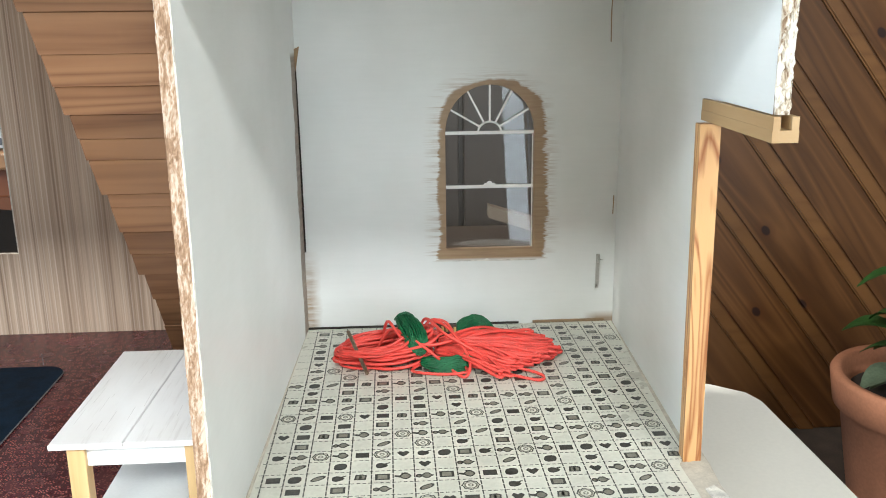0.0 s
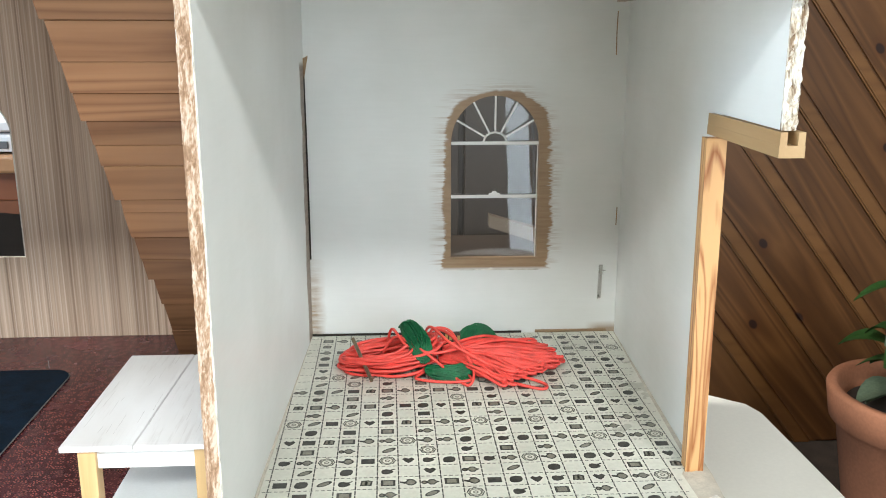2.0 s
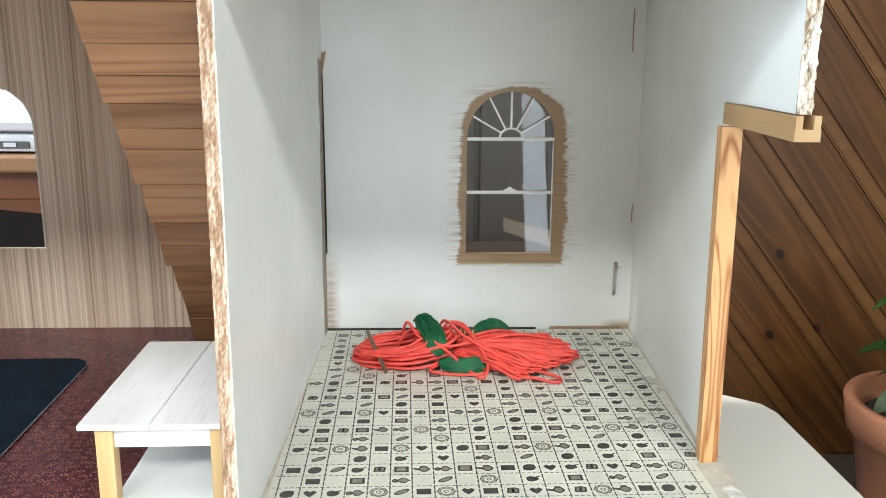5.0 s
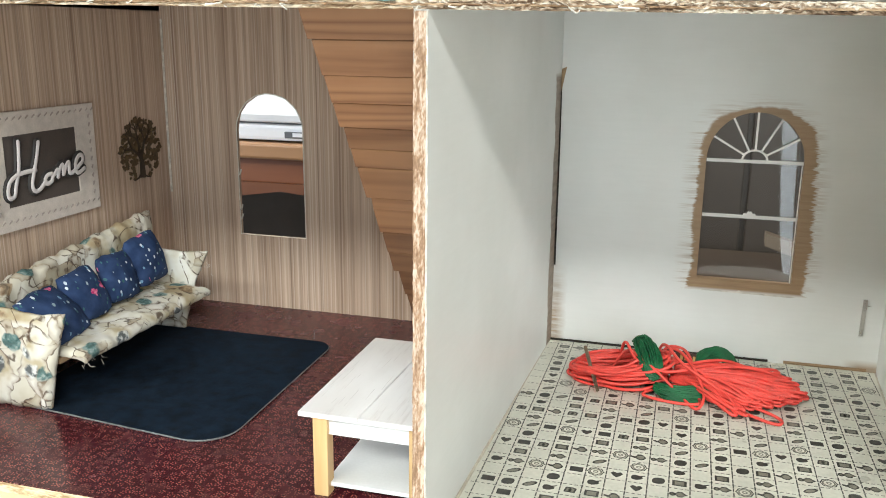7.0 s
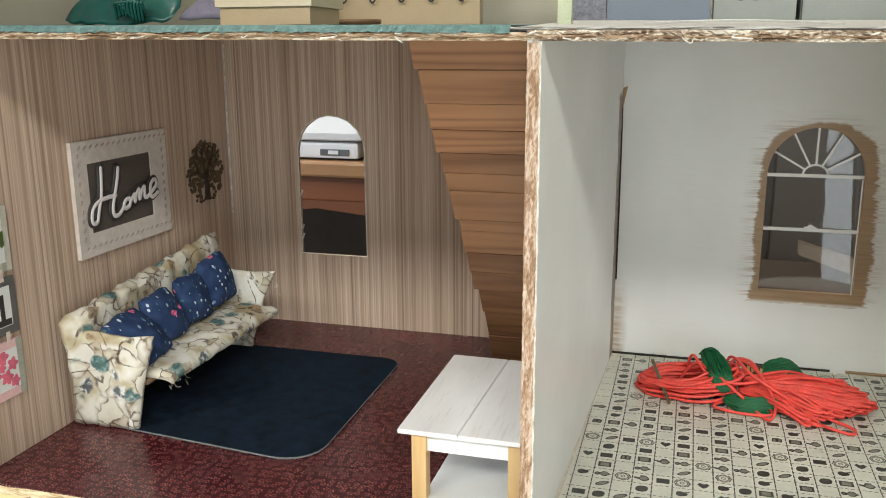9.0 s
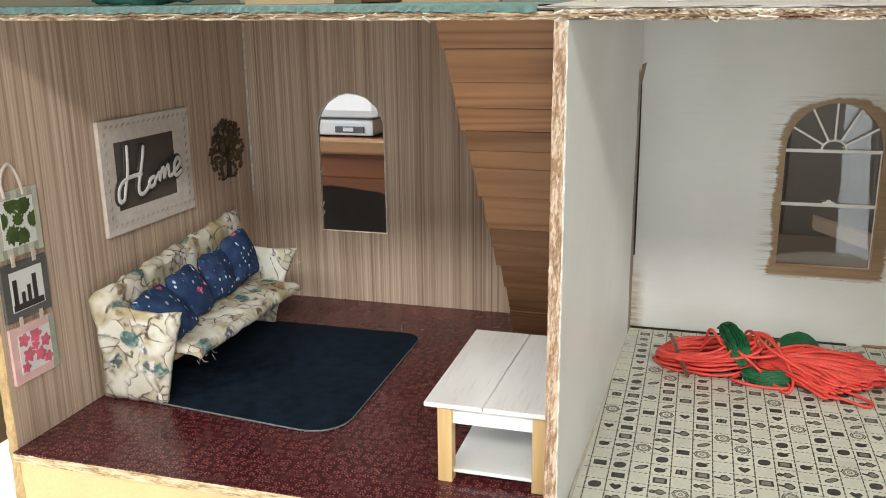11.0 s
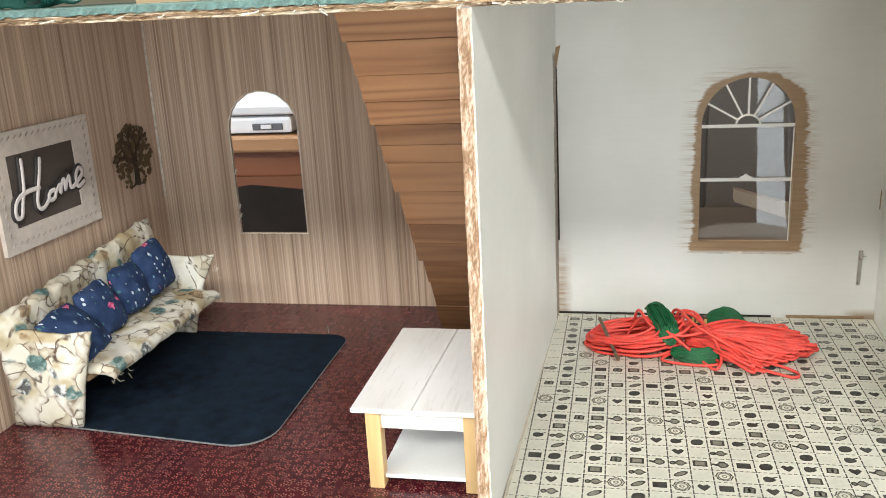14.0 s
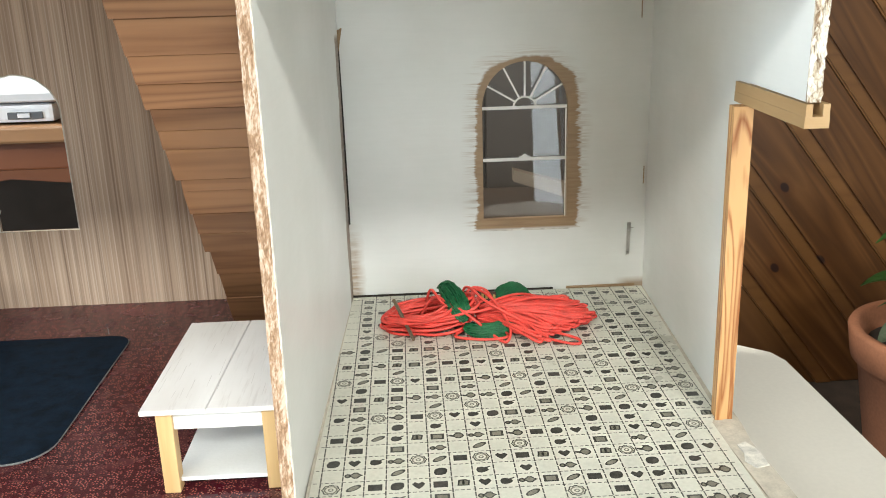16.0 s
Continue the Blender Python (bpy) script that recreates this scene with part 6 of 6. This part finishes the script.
part("slot", box(-0.3080, -0.3020, 0.6388, 0.6396, rest(-0.296, 0.64) + 0.0070, rest(-0.296, 0.64) + 0.0084), INKLIGHT, button)
part("pin", tube([(-0.3170, 0.6370, rest(-0.317, 0.64) + 0.0145), (-0.3050, 0.6385, rest(-0.305, 0.64) + 0.0030)], 0.0008, 6), WHITECARD, button, "white plastic pin")
lid = thing("brown_lid", (-0.26, 0.60, rest(-0.26, 0.60)), "flat brown wooden lid lying on the teal carpet", "lid")
part("plate", lathe([(0.0175, rest(-0.26, 0.6) + 0.0004), (0.0185, rest(-0.26, 0.6) + 0.0020), (0.0180, rest(-0.26, 0.6) + 0.0034)], -0.262, 0.600, 28), DESKTOP, lid)
SLATEBLUE = plain("slate_blue_card", (0.155, 0.185, 0.225), 0.6, 0.08, 40)
STREAK = plain("streaked_grey_fabric", (0.16, 0.16, 0.19), 0.8, 0.6, 300)
GREYCARD = plain("grey_green_card", (0.245, 0.26, 0.24), 0.55, 0.08, 40)
zc = rest(-0.04, 0.6)
solo("streaked_panel", box(-0.1190, -0.0925, 0.600, 0.606, rest(-0.08, 0.6) - 0.001, zc + 0.06), STREAK, "streaked grey fabric panel standing upstairs", "panel", (-0.08, 0.603, rest(-0.08, 0.6)))
solo("blue_panel", box(-0.0920, -0.0295, 0.602, 0.606, zc - 0.001, zc + 0.06), SLATEBLUE, "slate blue card panel standing upstairs", "panel", (-0.045, 0.604, zc))
for i, x in enumerate((-0.0285, 0.0220, 0.0725)):
    bx = thing("grey_drawer_box", (x + 0.024, 0.604, rest(x, 0.6)), "grey box with dark framed front standing upstairs", "box", "grey boxes upstairs")
    z = rest(x + 0.02, 0.6)
    part("body", box(x, x + 0.0480, 0.5995, 0.63, z - 0.0006, z + 0.05), GREYCARD, bx)
    part("outline", box(x + 0.0002, x + 0.0010, 0.5990, 0.5996, z, z + 0.05), LETTERDARK, bx)
    part("outline", box(x + 0.0012, x + 0.0478, 0.5990, 0.5996, z, z + 0.0008), LETTERDARK, bx)
    for q in range(5):
        part("dark_bar", box(x + 0.0150 + q * 0.0042, x + 0.0176 + q * 0.0042, 0.5990, 0.5996, z + 0.0140 + (q % 2) * 0.001, z + 0.022), LETTERDARK, bx)
for pts in ([(-0.06, 0.44, 0.0075), (-0.02, 0.42, 0.0090), (0.02, 0.415, 0.0078)], [(0.04, 0.43, 0.0080), (0.08, 0.425, 0.0088), (0.13, 0.43, 0.0080)]):
    p = smooth_path([(x, y, TOPZ + dz - 0.0016 + (-0.02 - x) * 0.0095 + (y - FRONT) * 0.04) for x, y, dz in pts], 8)
    part("curled_strip", tube(p, 0.0006, 5), GREYSHEET, house)

# ---- beyond the house ----
desk = thing("writing_desk", (-0.75, 1.45, GROUND), "reddish brown wooden desk with a shaped apron and tan top", "desk")
part("desktop", box(-1.35, -0.385, 1.20, 1.85, 0.052, 0.075, 0.004), DESKTOP, desk)
part("drawer_front", box(-1.30, -0.42, 1.225, 1.25, 0.012, 0.052, 0.003), DESKWOOD, desk)
shape = [(-1.30, 0.0121), (-1.30, -0.06), (-1.2, -0.04), (-0.95, -0.015), (-0.74, -0.035), (-0.66, -0.012), (-0.58, 0.000), (-0.50, -0.008), (-0.46, -0.03), (-0.42, -0.05), (-0.42, 0.0121)]
part("apron", prism([(x, 1.226, z) for x, z in shape], (0, 0.022, 0)), DESKWOOD, desk, "shaped apron")
for x in (-1.31, -0.43):
    for y in (1.23, 1.78):
        part("leg", box(x - 0.025, x + 0.025, y - 0.002, y + 0.05, GROUND, 0.052, 0.004), DESKWOOD, desk)
part("modesty_panel", box(-1.30, -0.43, 1.70, 1.72, GROUND + 0.1, 0.05), DARKWOOD, desk)
printer = thing("printer", (-0.72, 1.38, 0.075), "white desktop printer with a grey control panel on the desk", "printer")
part("base", box(-0.96, -0.506, 1.22, 1.52, 0.077, 0.1015, 0.006), PRINTERWHITE, printer)
part("lid", box(-0.97, -0.490, 1.205, 1.53, 0.1045, 0.160, 0.012), PRINTERWHITE, printer)
part("seam", box(-0.955, -0.51, 1.226, 1.51, 0.1012, 0.1048), PRINTERGREY, printer)
pan = part("control_panel", box(-0.566, -0.520, 1.2170, 1.2204, 0.082, 0.0915, 0.001), PRINTERGREY, printer)
part("display", box(-0.552, -0.536, 1.2150, 1.2172, 0.0845, 0.0900), PRINTERWHITE, pan)
part("paper_tray", box(-0.80, -0.60, 1.24, 1.44, 0.1595, 0.1750, 0.003), PRINTERWHITE, printer)
for x in (-0.66, -0.63):
    part("paper_guide", box(x - 0.004, x + 0.004, 1.25, 1.262, 0.174, 0.196, 0.001), PRINTERWHITE, printer)

# what stands behind the white room's window
crate = thing("storage_crate", (0.24, 1.55, GROUND), "dim grey brown storage crate behind the house", "crate")
part("side", box(-0.12, 0.36, 1.35, 1.75, GROUND, -0.18, 0.006), plain("grey_brown_board", (0.10, 0.085, 0.07), 0.8, 0.25, 10), crate)
part("lid", box(-0.13, 0.37, 1.34, 1.76, -0.18, -0.165, 0.004), plain("dark_brown_board", (0.05, 0.032, 0.022), 0.6, 0.3, 10), crate)
# added dark block: its near-black colour gives the shaded view through the pane
cab = thing("dark_cabinet", (0.12, 1.85, GROUND), "tall dark brown block added for the dim view behind the window", "cabinet")
part("body", box(-0.36, 0.46, 1.80, 2.08, GROUND, 0.60, 0.004), plain("dim_backing_brown", (0.019, 0.012, 0.008), 0.45, 0.3, 6, 60, 0.02), cab)
part("door", box(-0.35, 0.115, 1.785, 1.80, GROUND + 0.05, 0.59, 0.003), plain("dim_backing_panel", (0.022, 0.014, 0.009), 0.45, 0.3, 6, 60, 0.02), cab)
part("door", box(0.125, 0.45, 1.785, 1.80, GROUND + 0.05, 0.59, 0.003), plain("dim_backing_panel", (0.022, 0.014, 0.009), 0.45, 0.3, 6, 60, 0.02), cab)
slat = thing("wooden_batten", (0.2, 1.30, -0.16), "dusty pine batten leaning over the crate", "batten")
part("bar", prism([(0.12, 1.30, -0.030), (0.12, 1.30, -0.048), (0.36, 1.30, -0.130), (0.36, 1.30, -0.102)], (0, 0.02, 0)), plain("dusty_pine", (0.15, 0.11, 0.075), 0.7, 0.2, 10), slat)

# potted plant
PX, PY = 1.06, 1.62
pot = thing("potted_plant", (PX, PY, GROUND), "leafy house plant in a large terracotta pot", "plant")
RIM = -0.469
part("pot", lathe([(0.125, GROUND), (0.13, GROUND + 0.01), (0.172, RIM - 0.075), (0.186, RIM - 0.070), (0.196, RIM - 0.008), (0.192, RIM), (0.176, RIM), (0.170, RIM - 0.03), (0.165, RIM - 0.045)], PX, PY, 56), TERRA, pot, "", True)
part("soil", lathe([(0.166, RIM - 0.05), (0.150, RIM - 0.040), (0.06, RIM - 0.030)], PX, PY, 30), SOIL, pot, "", True)
lr = random.Random(9)


def leaf_blade(base, heading, rise, ln, wd, material):
    bm = bmesh.new()
    rows_ = []
    d = Vector((math.cos(heading), math.sin(heading), 0))
    side = Vector((-d.y, d.x, 0))
    for i in range(9):
        f = i / 8
        c = Vector(base) + d * (ln * f) + Vector((0, 0, rise * math.sin(f * 2.2) * ln - 0.25 * ln * f * f))
        w = wd * math.sin(math.pi * (0.06 + 0.92 * f)) ** 0.8
        rows_.append([bm.verts.new(c + side * (w * k) + Vector((0, 0, -abs(k) * w * -0.35))) for k in (-1, -0.5, 0, 0.5, 1)])
    for a, c in zip(rows_, rows_[1:]):
        for j in range(4):
            bm.faces.new((a[j], a[j + 1], c[j + 1], c[j]))
    ext = bmesh.ops.solidify(bm, geom=bm.faces[:], thickness=0.0015)
    part("leaf", bm, material, pot, "", True)


for i in range(26):
    h = lr.uniform(0, 2 * math.pi)
    r0 = lr.uniform(0.0, 0.12)
    bz = RIM + lr.uniform(-0.02, 0.14)
    leaf_blade((PX + r0 * math.cos(h), PY + r0 * math.sin(h), bz), h + lr.uniform(-0.5, 0.5), lr.uniform(0.1, 0.7), lr.uniform(0.08, 0.15), lr.uniform(0.022, 0.04), LEAF if i % 3 else LEAFPALE)
for i in range(7):
    h = i * 0.9
    part("stem", tube(smooth_path([(PX + 0.03 * math.cos(h), PY + 0.03 * math.sin(h), RIM - 0.035), (PX + 0.06 * math.cos(h), PY + 0.06 * math.sin(h), RIM + 0.03), (PX + 0.10 * math.cos(h), PY + 0.10 * math.sin(h), RIM + 0.17)], 5), 0.004, 6), LEAF, pot, "", True)
leaf_blade((PX - 0.07, PY - 0.05, RIM + 0.215), math.pi * 0.98, 0.25, 0.14, 0.020, LEAF)
leaf_blade((PX - 0.05, PY - 0.06, RIM + 0.125), math.pi * 1.05, 0.35, 0.11, 0.036, LEAFPALE)
leaf_blade((PX - 0.04, PY - 0.09, RIM + 0.05), math.pi * 1.12, 0.2, 0.10, 0.040, LEAFPALE)

# clutter beside the table
bin_ = thing("plastic_bin", (-1.15, 1.10, GROUND), "grey plastic bin heaped with clear plastic bags", "bin")
part("tub", box(-1.60, -0.93, 0.98, 1.35, GROUND, -0.20, 0.02), plain("grey_plastic_tub", (0.36, 0.36, 0.40), 0.35, 0.1, 6), bin_)
part("tub_rim", box(-1.62, -0.91, 0.96, 1.37, -0.215, -0.19, 0.006), plain("pale_plastic_rim", (0.60, 0.60, 0.62), 0.35, 0.06, 6), bin_)
for k, (x, y, s) in enumerate(((-1.02, 1.08, 0.13), (-1.16, 1.12, 0.16), (-1.36, 1.12, 0.17), (-1.05, 1.22, 0.14))):
    bm = bmesh.new()
    bmesh.ops.create_icosphere(bm, subdivisions=4, radius=s * 0.85)
    for v in bm.verts:
        v.co *= 1 + 0.22 * noise.noise(v.co * 9 + Vector((k, 0, 0))) + 0.10 * abs(noise.noise(v.co * 28))
        v.co += Vector((x, y, -0.215 + 0.03 * (k % 2)))
    part("plastic_bag", bm, BINPLASTIC, bin_, "crumpled clear plastic", True)
carton = thing("cardboard_box", (-1.10, 0.80, GROUND), "brown cardboard carton standing beside the table", "box")
bm = box(-1.42, -0.905, 0.72, 0.95, GROUND, -0.215, 0.004)
part("carton", bm, CARD, carton)
part("flap", prism([(-1.42, 0.72, -0.2135), (-0.905, 0.72, -0.2135), (-0.905, 0.83, -0.2115), (-1.42, 0.83, -0.2115)], (0, 0, 0.003)), CARD, carton)
# no hole is cut: a dark plate gives the shade inside it
part("hand_hole", box(-0.985, -0.960, 0.7188, 0.7204, -0.40, -0.36, 0.0005), DARKGAP, carton)
shelf_ = thing("dark_shelf", (-1.5, 1.75, GROUND), "dark shelving with a wooden board beside the desk", "shelf")
part("back", box(-2.5, -1.36, 1.95, 1.98, GROUND, 1.2), DARKWOOD, shelf_)
part("board", box(-2.5, -1.36, 1.65, 1.95, 0.18, 0.22, 0.003), DESKTOP, shelf_)
part("side", box(-1.39, -1.36, 1.65, 1.95, GROUND, 1.2, 0.002), DARKWOOD, shelf_)
lampf = thing("ceiling_lamp", (0.95, -1.75, CEIL), "assumed white framed rectangular panel round an overhead light", "lamp")
part("frame", slab([rect(0.15, 1.75, -2.10, -1.40), rect(0.19, 1.71, -2.06, -1.44)], "z", 1.56, CEIL), PRINTERWHITE, lampf)
# assumed frame round the added left fill light, out of view
copy_thing(lampf, pose(-1.15, -1.75, CEIL))
# made-up frame round the added fill light above the desk
fill_frame = copy_thing(lampf, pose(-1.3, 0.85, CEIL))
fill_frame.scale = (0.40, 0.60, 1)
